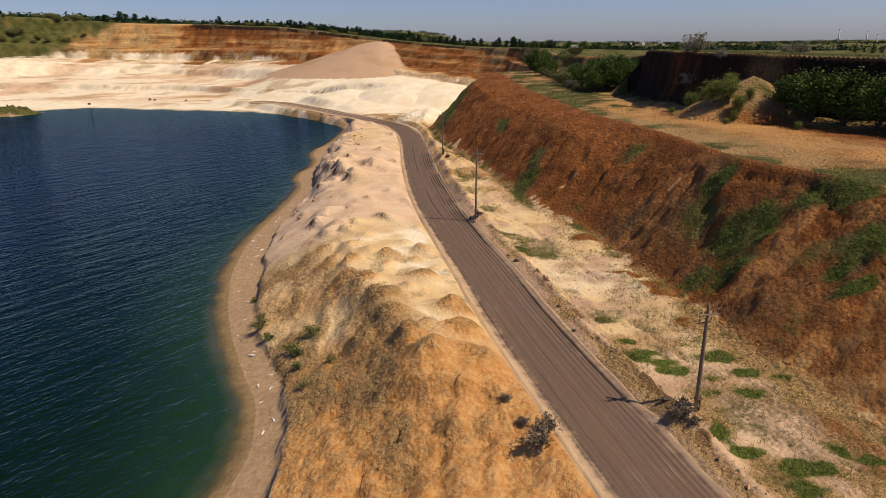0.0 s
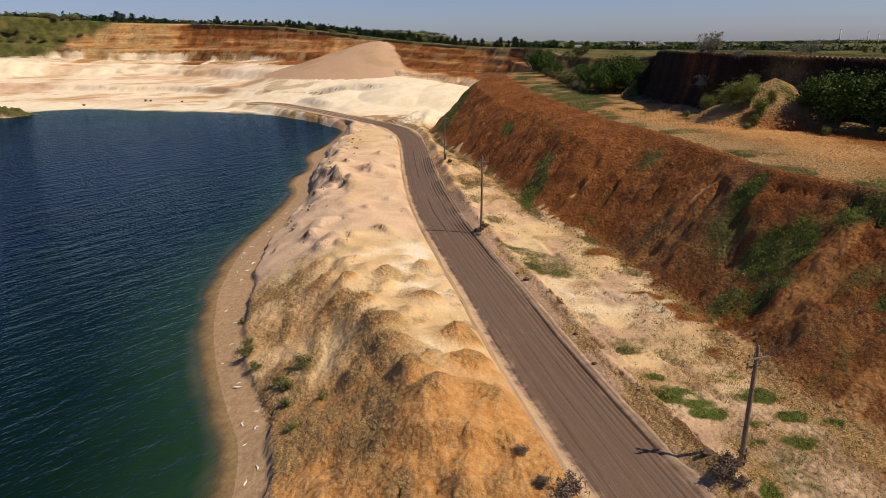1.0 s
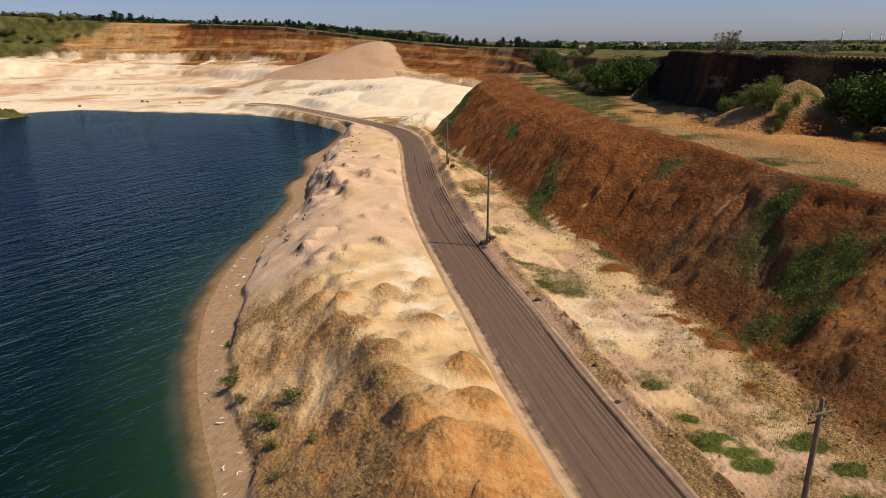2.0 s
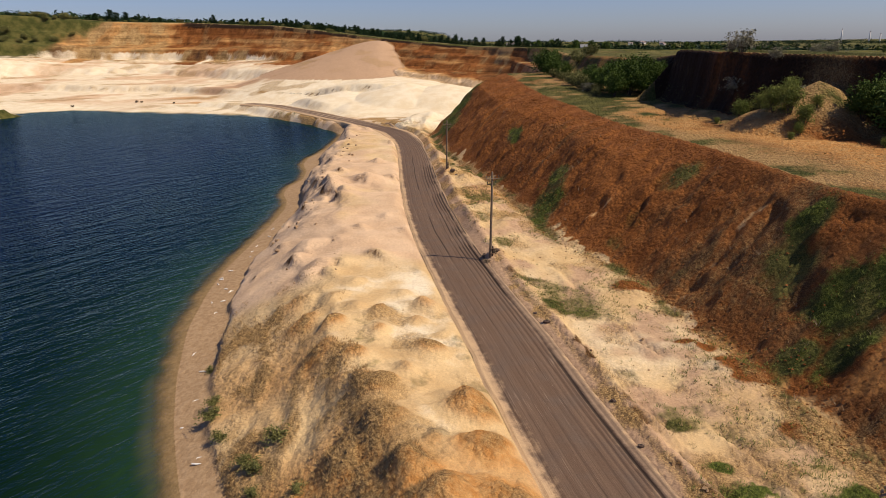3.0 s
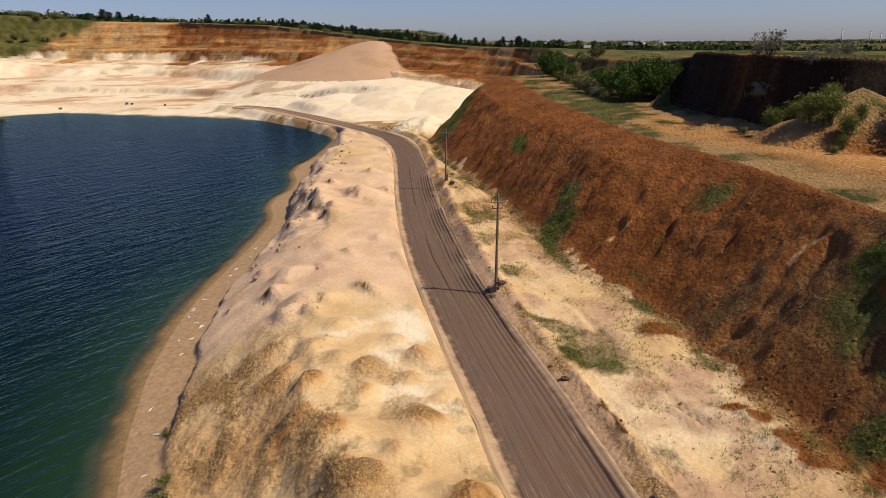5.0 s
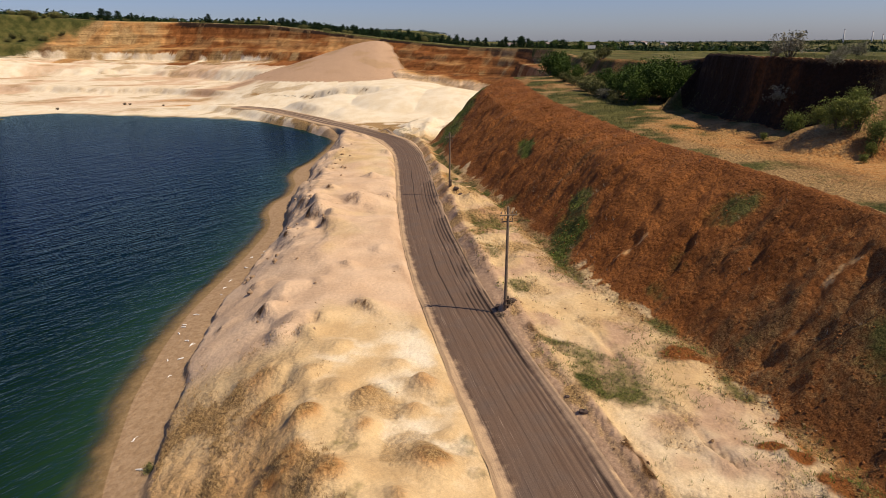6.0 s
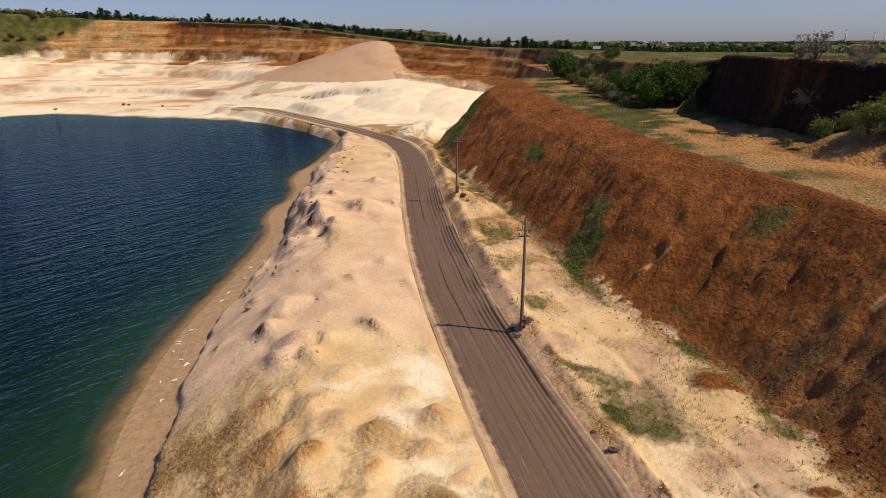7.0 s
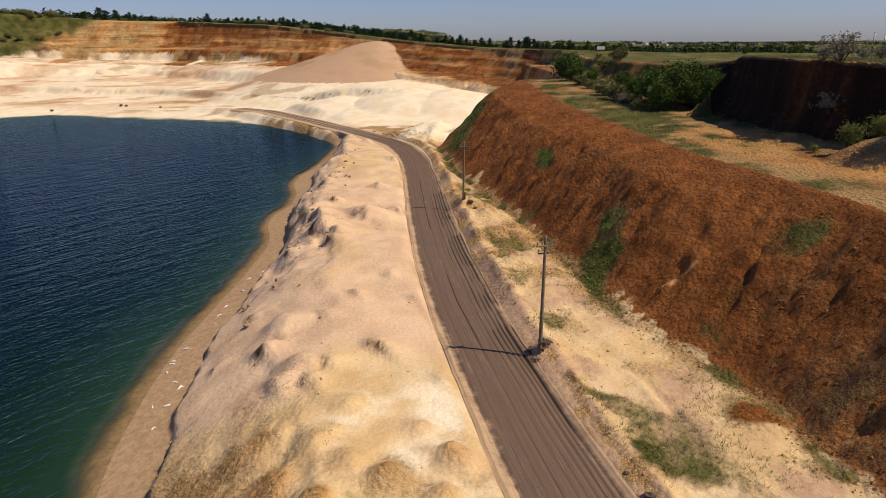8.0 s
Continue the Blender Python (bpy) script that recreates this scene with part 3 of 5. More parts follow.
def road_material():
    n = Nodes("packed_dirt_road")
    across, along = n.attribute("across"), n.attribute("along")
    lane = n.add("CombineXYZ", {0: across, 1: n.math("MULTIPLY", along, 0.02), 2: 0.0}).outputs[0]
    streak = n.noise(1.5, 5, 0.68, lane, 0.3)
    thin = n.noise(11.0, 3, 0.6, lane, 0.3)
    patchy = n.ramp(n.noise(0.16, 3, 0.6), 0.40, 0.62)
    fine, mid = n.noise(12, 5, 0.65), n.noise(0.5, 4)
    colour = n.mix(n.ramp(streak, 0.25, 0.75), (0.122, 0.077, 0.052), (0.162, 0.107, 0.073))
    colour = n.mix(n.ramp(mid, 0.4, 0.75), colour, (0.13, 0.092, 0.069))
    colour = n.mix(n.math("MULTIPLY", n.math("MULTIPLY", n.ramp(thin, 0.60, 0.70), patchy), 0.7), colour, (0.36, 0.27, 0.20))
    colour = n.mix(n.math("MULTIPLY", n.math("MULTIPLY", n.ramp(thin, 0.40, 0.32), n.math("SUBTRACT", 1.0, patchy)), 0.30), colour, (0.045, 0.030, 0.023))
    # further on it is two pairs of tracks in the sand
    lost = n.math("MULTIPLY", n.ramp(along, 205, 240), n.ramp(n.noise(1.1, 3, 0.6, lane, 0.2), 0.44, 0.60))
    colour = n.mix(n.math("MULTIPLY", lost, 0.8), colour, (0.42, 0.31, 0.20))
    # loose sand creeps in over both edges
    edge = n.math("ADD", n.math("MULTIPLY_ADD", n.ramp(across, 0.0, 2.0), -0.1, n.math("ABSOLUTE", across)), n.math("MULTIPLY_ADD", n.math("ADD", n.noise(0.35, 5, 0.7), n.noise(1.3, 4, 0.65)), 1.3, -1.3))
    colour = n.mix(n.ramp(n.math("MULTIPLY_ADD", n.math("SUBTRACT", streak, 0.5), 1.3, edge), 2.25, 2.95), colour, n.mix(n.ramp(across, -0.5, 0.5), (0.38, 0.262, 0.16), (0.27, 0.187, 0.125)))
    colour = n.mix(n.ramp(n.math("MULTIPLY_ADD", n.ramp(across, 0.0, 1.0), -0.4, edge), 2.6, 3.25), colour, (0.50, 0.345, 0.20))
    tone = n.add("MapRange", {"Value": fine, "From Min": 0.3, "From Max": 0.7, "To Min": 0.82, "To Max": 1.12}).outputs[0]
    colour = n.mix(1.0, colour, n.add("CombineColor", {"Red": tone, "Green": tone, "Blue": tone}).outputs[0], "MULTIPLY")
    # rut bottoms go near black, standing in for the shade of deeper grooves
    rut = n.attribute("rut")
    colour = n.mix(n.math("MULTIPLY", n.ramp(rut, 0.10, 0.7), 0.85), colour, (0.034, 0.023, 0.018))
    relief = n.math("MULTIPLY_ADD", thin, 0.12, n.math("MULTIPLY_ADD", streak, 0.2, n.math("MULTIPLY", fine, 0.05)))
    return n.done(colour, 0.9, n.bump(relief, 0.7, 0.4), 0.15)


def water_material():
    n = Nodes("lake_water")
    depth = n.math("ADD", n.attribute("depth"), n.math("MULTIPLY_ADD", n.noise(0.10, 3), 1.1, -0.55))
    colour = n.mix(n.ramp(depth, 0.0, 0.9), (0.062, 0.070, 0.038), (0.0105, 0.0330, 0.0110))
    colour = n.mix(n.ramp(depth, 0.9, 3.0), colour, (0.0020, 0.0102, 0.0021))
    colour = n.mix(n.ramp(depth, 3.0, 7.0), colour, (0.0006, 0.0036, 0.0056))
    ripple = n.add("TexNoise", {"Vector": n.lay((1.9, 0.6, 1), 56), "Scale": 1.0, "Detail": 3.0, "Roughness": 0.55}).outputs["Fac"]
    cross = n.add("TexNoise", {"Vector": n.lay((1.2, 0.45, 1), 20), "Scale": 1.0, "Detail": 2.0, "Roughness": 0.5}).outputs["Fac"]
    swell = n.add("TexNoise", {"Vector": n.lay((6.0, 2.0, 1), 60), "Scale": 1.0, "Detail": 2.0}).outputs["Fac"]
    wind = n.noise(0.03, 3)
    relief = n.math("MULTIPLY_ADD", swell, 0.9, n.math("MULTIPLY", n.math("MULTIPLY_ADD", cross, 0.4, ripple), n.math("MULTIPLY_ADD", wind, 0.6, 0.25)))
    tilt = n.bump(relief, 0.8, 0.45)
    body = n.add("BsdfDiffuse", {"Color": colour, "Normal": tilt})
    shine = n.add("BsdfGlossy", {"Color": (0.175, 0.335, 0.62), "Roughness": 0.10, "Normal": tilt})
    edge = n.add("Fresnel", {"IOR": 1.33, "Normal": tilt})
    surface = n.add("MixShader", {0: edge.outputs[0], 1: body.outputs[0], 2: shine.outputs[0]})
    clear = n.add("BsdfTransparent", {"Color": (0.84, 0.84, 0.78)})
    out = n.tree.nodes["Material Output"]
    blend = n.add("MixShader", {0: n.ramp(n.math("ADD", n.attribute("depth"), n.math("MULTIPLY_ADD", n.noise(0.6, 4, 0.6), 0.3, -0.15)), 0.0, 0.5), 1: clear.outputs[0], 2: surface.outputs[0]})
    n.put(out.inputs["Surface"], blend.outputs[0])
    return n.mat


ROAD, LAKE = road_material(), water_material()


# ---- which soil lies where ----
# green growth on the spoil bank, and on the flat strip: x, y and half widths
GREENS = [(26.2, 53.6, 2.2, 1.5), (27.2, 58.6, 2.2, 1.4), (12.6, 98.6, 1.9, 3.8), (11.4, 95.0, 1.3, 2.2), (14.8, 103.0, 1.3, 2.4), (11.9, 133, 1.3, 5.0), (29.0, 65.2, 1.5, 1.3), (28.3, 56.2, 3.4, 2.2), (23.8, 55.4, 1.9, 1.5), (33.1, 55.0, 2.2, 1.7), (33.4, 46.9, 2.0, 1.8), (31.1, 46.0, 1.4, 0.8), (35.4, 53.2, 2.2, 2.6), (30.9, 43.6, 1.5, 0.8), (37.0, 58.0, 2.0, 2.4), (0.5, 186, 3.2, 10.0), (3.5, 196, 3.5, 8.0), (6.5, 203, 4.0, 5.0)]
THIN = [(25.6, 86.2, 2.6, 3.0), (31.6, 69.9, 2.4, 2.6), (20.0, 83.0, 1.2, 2.0), (17.0, 81.0, 1.6, 2.4), (26.0, 62.0, 3.0, 2.4), (21.0, 66.0, 2.6, 2.0), (33.0, 63.0, 2.4, 3.0), (27.0, 76.0, 2.0, 2.0), (9.0, 118.0, 1.6, 4.0), (30.0, 49.0, 3.0, 2.0)]
SPOTS = [(15.2, 42.9, 0.8, 0.7), (16.2, 42.0, 1.0, 0.6), (17.0, 40.9, 1.0, 0.6), (17.8, 37.7, 0.9, 0.5), (20.0, 45.4, 0.9, 0.6), (20.9, 43.0, 1.4, 0.8), (22.1, 40.4, 1.2, 0.6), (21.2, 37.8, 0.9, 0.6), (19.2, 39.4, 0.6, 0.4), (23.7, 39.8, 0.5, 0.4), (19.4, 29.2, 1.3, 0.7), (18.0, 30.7, 0.7, 0.5), (17.4, 33.1, 0.5, 1.0), (21.6, 29.3, 0.7, 0.6), (23.4, 31.3, 0.6, 0.5), (24.7, 30.2, 0.5, 0.4), (19.9, 27.6, 1.0, 0.7), (14.6, 45.4, 0.5, 0.4), (13.9, 49.2, 0.5, 0.4), (8.5, 68.5, 0.6, 0.8), (9.4, 66.6, 0.5, 0.4), (7.0, 75, 0.5, 0.7)]
CLAY = [(19.0, 59.2, 1.0, 0.9), (19.8, 57.0, 1.3, 1.2), (20.0, 54.8, 1.0, 0.9), (20.8, 48.8, 1.6, 0.9), (25.3, 35.8, 1.0, 0.35), (28.0, 35.4, 2.5, 2.0), (26.4, 38.7, 2.0, 2.0), (16.5, 71.5, 2.0, 1.4), (18.0, 60.4, 1.2, 0.7), (23.0, 46.5, 1.5, 1.4)]


def patches(x, y, spots):
    out = np.zeros_like(x)
    for px, py, rx, ry in spots:
        out = np.maximum(out, np.exp(-(((x - px) / rx) ** 2 + ((y - py) / ry) ** 2)))
    return out


def soils():
    x, y, z = GX, GY, GZ
    a, b = fbm(x, y, 9, 100, 4), fbm(x, y, 4, 104, 4)
    c = fbm(x, y, 22, 108, 4)
    xs, xw, xb, xr, half = scarp_x(y), shore_x(y), bank_x(y), road_x(y), road_half(y)
    sd, sc, wd, fan, bump = LAND["sd"], LAND["sc"], LAND["wd"], LAND["fan"], LAND["bump"]
    zero = np.zeros_like(z)
    bank = ((x > xs) & (x < xr) & (y < 235)).astype(float)
    m = {k: zero.copy() for k in ("chalk", "rosy", "ochre", "red", "umber_and_shade", "dry", "turf", "wet", "loam", "coarse", "tan", "lush", "beds")}
    m["wet"] = np.where((x > xw - 25) & (x < xs + 0.3) & (y < 236), 1.0, 0.0)
    spoil0 = ((sd > 0.02) & (x < crest_x(y)) & (y < 200)).astype(float)
    # the bank: ochre near its near end, fading to pale and then to rosy sand
    left = step(0.5, -3.0, x - xb)
    m["ochre"] = bank * np.clip(step(54, 36, y) * 0.92 + left * step(76, 60, y) * 0.36 + 0.85 * np.minimum(bump, 1) * step(84, 62, y) + 0.6 * (a - 0.45) * step(76, 56, y), 0, 1)
    streaky = fbm(x * 1.3 + 0.3 * y, 0.45 * y - 0.3 * x, 1.5, 114, 4, 0.6)
    m["dry"] = bank * np.clip(left * step(78, 66, y) * (0.24 + 2.0 * (streaky - 0.46)) * step(30, 40, y) + 0.5 * step(0.55, 0.68, b) * step(76, 66, y) + 0.08 * np.minimum(bump, 1) * step(0.45, 0.6, a) * step(84, 70, y), 0, 1)
    hollow = bank * (1 - left) * step(0.30, 0.05, bump) * step(38, 50, y) * step(84, 70, y)
    m["chalk"] += hollow * np.clip(0.12 + 1.2 * (fbm(x, y, 2.4, 101, 4) - 0.45), 0, 0.5)
    m["turf"] += hollow * step(0.56, 0.70, fbm(x, y, 2.0, 102, 4)) * 0.42 * step(76, 62, y)
    m["dry"] += bank * step(0.35, 0.7, bump) * np.clip(0.1 + 1.4 * (fbm(x, y, 1.4, 103, 3) - 0.42), 0, 0.5) * step(84, 74, y)
    m["rosy"] = bank * np.clip(left * step(68, 80, y) * 0.75 + 0.45 * step(72, 84, y) + (a - 0.42) * 1.6 * step(72, 84, y), 0, 1)
    # gullies and furrows: shade at their bottoms put into the soil colour
    m["umber_and_shade"] = spoil0 * np.clip(0.30 * step(0.4, 0.9, LAND["gully"]) + 0.15 * step(0.62, 0.72, b), 0, 1) + 0.6 * LAND["furrow"] * step(0.42, 0.56, fbm(x, y, 1.1, 107, 3)) + bank * step(0.68, 0.76, fbm(x, y, 1.6, 112, 3)) * (left * 0.18 + 0.02) * step(28, 40, y)
    # flat strip beside the road
    flat = ((x > xr) & (sd < 0.06) & (y < 215)).astype(float)
    m["rosy"] += flat * step(6.5, 3.6, x - xr) * 0.6
    m["tan"] += flat * (step(5.2, 4.0, x - xr + 1.6 * (b - 0.5)) * 0.95 * step(140, 110, y) + np.clip(0.40 + 1.6 * (fbm(x, y, 3.2, 110, 4) - 0.5), 0, 0.75))
    m["chalk"] += flat * step(4.6, 6.5, x - xr) * np.clip(0.02 + 0.9 * (a - 0.5), 0, 0.3) * step(110, 90, y) * step(40, 50, y)
    m["turf"] += patches(x, y, [(11.3, 62.0, 1.3, 5.0), (12.4, 56.0, 1.3, 3.5), (9.0, 66.5, 1.2, 1.2), (7.4, 77.0, 0.9, 1.6)]) * flat * np.clip(0.14 + 1.5 * (fbm(x, y, 1.3, 106, 4) - 0.5), 0, 0.42)
    weedy = patches(x, y, [(h[0], h[1], 1.5 * h[2], 1.5 * h[3]) for h in SPOTS])
    m["lush"] += flat * np.clip(1.2 * weedy - 0.25 + 2.4 * (fbm(x, y, 1.5, 105, 4) - 0.5), 0, 1) * (weedy > 0.1) * step(50, 46, y)
    m["turf"] += flat * np.clip(0.25 * weedy + 1.6 * (fbm(x, y, 1.0, 105, 4) - 0.5), 0, 0.4) * (weedy > 0.1) * step(46, 50, y)
    m["turf"] += flat * step(0.42, 0.68, b) * 0.55 * step(4.6, 6.2, x - xr) * step(12.5, 9.0, x - xr)
    m["dry"] += flat * (step(0.50, 0.70, fbm(x, y, 3, 120, 4)) * 0.45 + step(88, 100, y) * 0.22)
    m["red"] += flat * (patches(x, y, CLAY) * 0.95 + 0.75 * step(20, 26, x) * step(44, 32, y))
    berm = np.exp(-((x - xr - half - 1.4) / 0.45) ** 2) + 0.8 * np.exp(-((x - xr - half - 0.4) / 0.25) ** 2)
    m["loam"] += flat * np.exp(-((x - xr - half - 2.0) / 0.5) ** 2) * step(0.45, 0.6, fbm(x, y * 0.5, 1.4, 121, 3)) * 0.9 * step(90, 70, y)
    m["dry"] += flat * (0.5 * berm * step(90, 70, y) + 0.35 * patches(x, y, [(h[0], h[1], 1.5 * h[2], 1.5 * h[3]) for h in SPOTS]))
    m["ochre"] += flat * step(88, 100, y) * step(200, 180, y) * step(0.45, 0.6, a) * 0.5
    m["chalk"] += flat * step(0.42, 0.6, c) * 0.25
    # red spoil bank
    spoil = step(-0.05, 0.08, sd + 0.34 * (b - 0.5) + 0.16 * (fbm(x, y, 1.4, 117, 3) - 0.5)) * ((x < crest_x(y) + 2.0) & (y < 235) & (z > road_z(y) - 0.5))
    low = step(0.30, 0.02, sd)
    m["red"] += spoil * np.clip(1.05 - 0.6 * low * step(0.4, 0.65, b), 0, 1)
    # patches of brown loam, and the shade in the gullies as brown too
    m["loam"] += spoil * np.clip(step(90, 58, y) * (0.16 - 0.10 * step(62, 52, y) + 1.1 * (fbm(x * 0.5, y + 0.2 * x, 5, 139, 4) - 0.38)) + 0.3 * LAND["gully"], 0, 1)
    m["ochre"] += spoil * low * step(0.4, 0.6, a) * 0.6
    m["dry"] += spoil * np.clip(step(0.46, 0.62, fbm(x * 0.4, y + 0.28 * x, 6, 124, 4)) * 0.34 * step(96, 66, y), 0, 1)
    green = patches(x, y, GREENS)
    m["lush"] += spoil * np.clip(1.1 * green - 0.25 + 2.0 * (fbm(x, y, 1.7, 157, 4) - 0.5), 0, 1) * (green > 0.1)
    m["turf"] += spoil * (np.clip(green * 1.3 - 0.15 + 0.4 * (b - 0.5), 0, 1) * (green > 0.12) + patches(x, y, THIN) * np.clip(0.25 + 1.6 * (b - 0.45), 0, 0.6))
    run = y * 0.92 - 0.40 * x
    scree = fbm(run, x * 0.18, 2.0, 126, 4, 0.6)
    m["ochre"] += spoil * step(0.60, 0.72, scree) * 0.55
    m["loam"] += spoil * step(0.44, 0.32, scree) * 0.32
    pale = patches(x, y, [(26.4, 70.6, 1.3, 0.8), (24.4, 69.8, 1.2, 0.5), (22.4, 68.9, 1.2, 0.5), (20.4, 68.0, 1.2, 0.5), (27.4, 70.0, 0.6, 1.6), (18.6, 88.6, 1.0, 0.4), (16.2, 88.6, 1.4, 0.5), (13.4, 90.0, 1.6, 1.2), (15.0, 81.5, 2.0, 0.8)])
    pale = pale * np.clip(0.35 + 1.6 * (fbm(x, y, 0.9, 119, 3) - 0.4), 0, 1)
    m["ochre"] += spoil * pale * 0.8
    m["red"] -= spoil * pale * 0.9
    m["loam"] -= spoil * pale * 0.8
    foot = np.exp(-((sd - 0.03) / 0.07) ** 2) * (x > xr + 5) * (y < 190)
    m["dry"] += foot * (0.35 + 0.9 * (b - 0.45))
    m["turf"] += foot * step(0.5, 0.64, fbm(x, y, 3.0, 118, 4)) * 0.6
    dusk = patches(x, y, [(25.0, 84.0, 2.4, 2.2), (22.0, 80.6, 2.2, 2.0), (16.8, 78.0, 1.8, 2.6), (26.0, 63.2, 3.0, 3.0), (29.5, 67.5, 2.2, 2.4), (26.0, 44.4, 3.0, 2.6), (22.0, 70.5, 2.4, 2.0), (15.0, 100.0, 2.0, 4.0), (18.0, 116.0, 2.0, 5.0)])
    m["turf"] += spoil * dusk * np.clip(0.30 + 1.5 * (fbm(x, y, 2.2, 128, 4) - 0.5), 0, 0.6)
    m["loam"] += spoil * dusk * 0.25
    m["ochre"] += spoil * np.clip(step(0.72, 1.0, sd) * (0.25 + 1.3 * (fbm(x, y, 7, 129, 3) - 0.45)), 0, 0.5) * step(84, 110, y)
    tan = spoil * step(64, 52, y) * step(0.46, 0.60, fbm(x * 0.6, y - 0.3 * x, 5, 127, 4))
    m["ochre"] += tan
    m["red"] -= tan * 0.5
    m["red"] -= spoil * step(198, 210, y) * step(8, 3, x) * 1.2
    # the terrace: track of ochre sand, thin grass, red foot of the cliff
    terrace = ((x > crest_x(y) + 0.5) & (sc < 0.12) & (y < 232) & (z > 6)).astype(float)
    t = (x - crest_x(y)) / np.maximum(foot_x(y) - crest_x(y), 3)
    lane = step(0.16, 0.34, t + 0.25 * (a - 0.5)) * step(0.95, 0.66, t + 0.3 * (a - 0.5)) * step(136, 116, y + 20 * (b - 0.5))
    m["ochre"] += terrace * (0.60 + 0.2 * lane + 0.3 * (a - 0.4))
    m["turf"] += terrace * (1 - lane) * np.clip(0.34 + 0.14 * step(96, 118, y) + 1.3 * (b - 0.45), 0, 1)
    m["rosy"] += terrace * 0.45
    m["dry"] += terrace * (0.22 + 0.34 * (1 - lane) + 0.7 * (a - 0.4))
    m["red"] += terrace * (step(0.5, 0.74, t + 0.3 * (a - 0.5)) * step(112, 98, y) * 0.9 + 0.3 * (1 - lane) + 0.38 + 0.6 * (b - 0.5))
    m["loam"] += terrace * step(0.6, 0.85, t + 0.2 * (a - 0.5)) * step(120, 104, y) * 0.5
    m["turf"] += terrace * patches(x, y, [(33.0, 112, 2.6, 6.0), (30.5, 122, 3.5, 8.0), (28, 140, 5, 12)]) * (0.5 + 0.9 * (b - 0.4))
    mound = patches(x, y, [(45.0, 98, 5.0, 4.5)]) * (z > 10.6)
    m["dry"] += mound * 0.9
    m["ochre"] += mound * 0.5
    m["loam"] += mound * 0.6
    # spur: shaded side near black, lit crest paler, both put into the soil
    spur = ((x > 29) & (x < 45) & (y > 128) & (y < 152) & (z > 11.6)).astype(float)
    m["umber_and_shade"] += spur * 1.1
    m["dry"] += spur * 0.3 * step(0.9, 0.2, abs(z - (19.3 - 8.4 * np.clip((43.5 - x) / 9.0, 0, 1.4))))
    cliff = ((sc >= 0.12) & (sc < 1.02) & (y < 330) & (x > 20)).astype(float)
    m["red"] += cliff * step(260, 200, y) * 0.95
    # the shade on the cliff face is put into its soil colour
    m["umber_and_shade"] += cliff * (0.72 + 0.9 * (a - 0.5)) * step(185, 165, y)
    m["turf"] += cliff * (step(142, 165, y) * (0.35 + 0.8 * (b - 0.35)) + 0.25 * step(0.6, 0.7, b))
    m["dry"] += cliff * step(142, 165, y) * 0.45
    gap = ((x > 14) & (x < 70) & (y >= 205) & (y < 335) & (wd >= -0.5)).astype(float)
    m["red"] += gap * 0.6
    m["dry"] += gap * 0.3
    top = ((sc >= 1.02) & (x > 20) & (y < 330)) | ((wd < -0.5) & (y > 250)) | (y > 560) | (y < -100)
    top = top.astype(float)
    m["turf"] += top * (0.75 + 0.5 * (c - 0.5))
    m["dry"] += top * step(0.5, 0.75, c) * 0.12
    m["loam"] += top * 0.5 * step(0.45, 0.62, fbm(x, y, 12, 150, 4)) * (x < -150)
    # the far side: white floor, banded walls
    floor = ((y > 215) & (z < 14) & (sd < 0) & (wd > 30) | ((y > 236) & (x < 30) & (wd > 22))).astype(float) * (1 - bank) * (x < 60)
    m["chalk"] += floor * (0.85 + 0.6 * (c - 0.5)) * step(236, 262, y + 0.3 * x + 14 * (a - 0.5) + 12)
    m["rosy"] += floor * step(264, 246, y + 0.3 * x + 12) * 0.6
    m["ochre"] += floor * step(0.60, 0.72, fbm(x, y, 26, 128, 4)) * 0.32 * step(-60, -90, x) + floor * patches(x, y, [(-130, 352, 14, 9), (-125, 330, 20, 3)]) * 0.6
    m["rosy"] += floor * step(-30, -70, x) * np.clip(step(0.52, 0.68, fbm(x, y * 1.8, 34, 130, 4)) * 0.45 + step(330, 360, y) * step(-60, -110, x) * 0.32, 0, 1)
    knoll = patches(x, y, [(-6, 220, 12, 12), (-14, 232, 8, 10)]) * (z > road_z(y) - 0.6)
    for k in ("rosy", "ochre", "dry", "tan"):
        m[k] = m[k] * (1 - 0.85 * np.clip(1.6 * knoll, 0, 1))
    m["chalk"] += 0.75 * np.clip(1.6 * knoll, 0, 1)
    m["dry"] += knoll * step(0.5, 0.62, fbm(x, y, 3, 155, 4)) * 0.6
    m["dry"] += floor * (step(0.4, 0.6, fbm(x, y, 6, 131, 3)) * step(6, 1, y - far_shore_y(x)) * 0.75 + step(0.6, 0.7, fbm(x, y * 2, 16, 136, 4)) * 0.5 * step(-30, -70, x))
    m["chalk"] += 0.55 * step(222, 232, y) * step(310, 300, y) * (abs(x - xr) < 16) * (z > WATER - 0.2) * step(0.35, 0.5, b)
    # the ledge's shaded face, painted near black in ragged stretches
    m["umber_and_shade"] += floor * LAND["ledge"] * step(0.36, 0.60, fbm(x, y * 0.1, 2.2, 137, 3)) * 0.62 * step(-96, -70, x)
    m["dry"] += floor * LAND["ledge"] * step(0.4, 0.65, fbm(x, y, 5, 140, 3)) * 0.5
    m["turf"] += patches(x, y, [(-193, 291, 24, 8)]) * 1.2
    wall = ((wd >= -0.5) & (wd < 42) & (y > 250) & (x < 60)).astype(float)
    down = (top_z(x) - z) + 2.5 * (fbm(x, y * 0, 30, 132, 3) - 0.5)
    w = step(-75, -45, x)
    strata = fbm(x * 0.05, z + 0.6 * (fbm(x, y, 8, 147, 3) - 0.5), 2.4, 148, 3)
    rills = fbm(x, z * 0.3, 7.0, 149, 3)
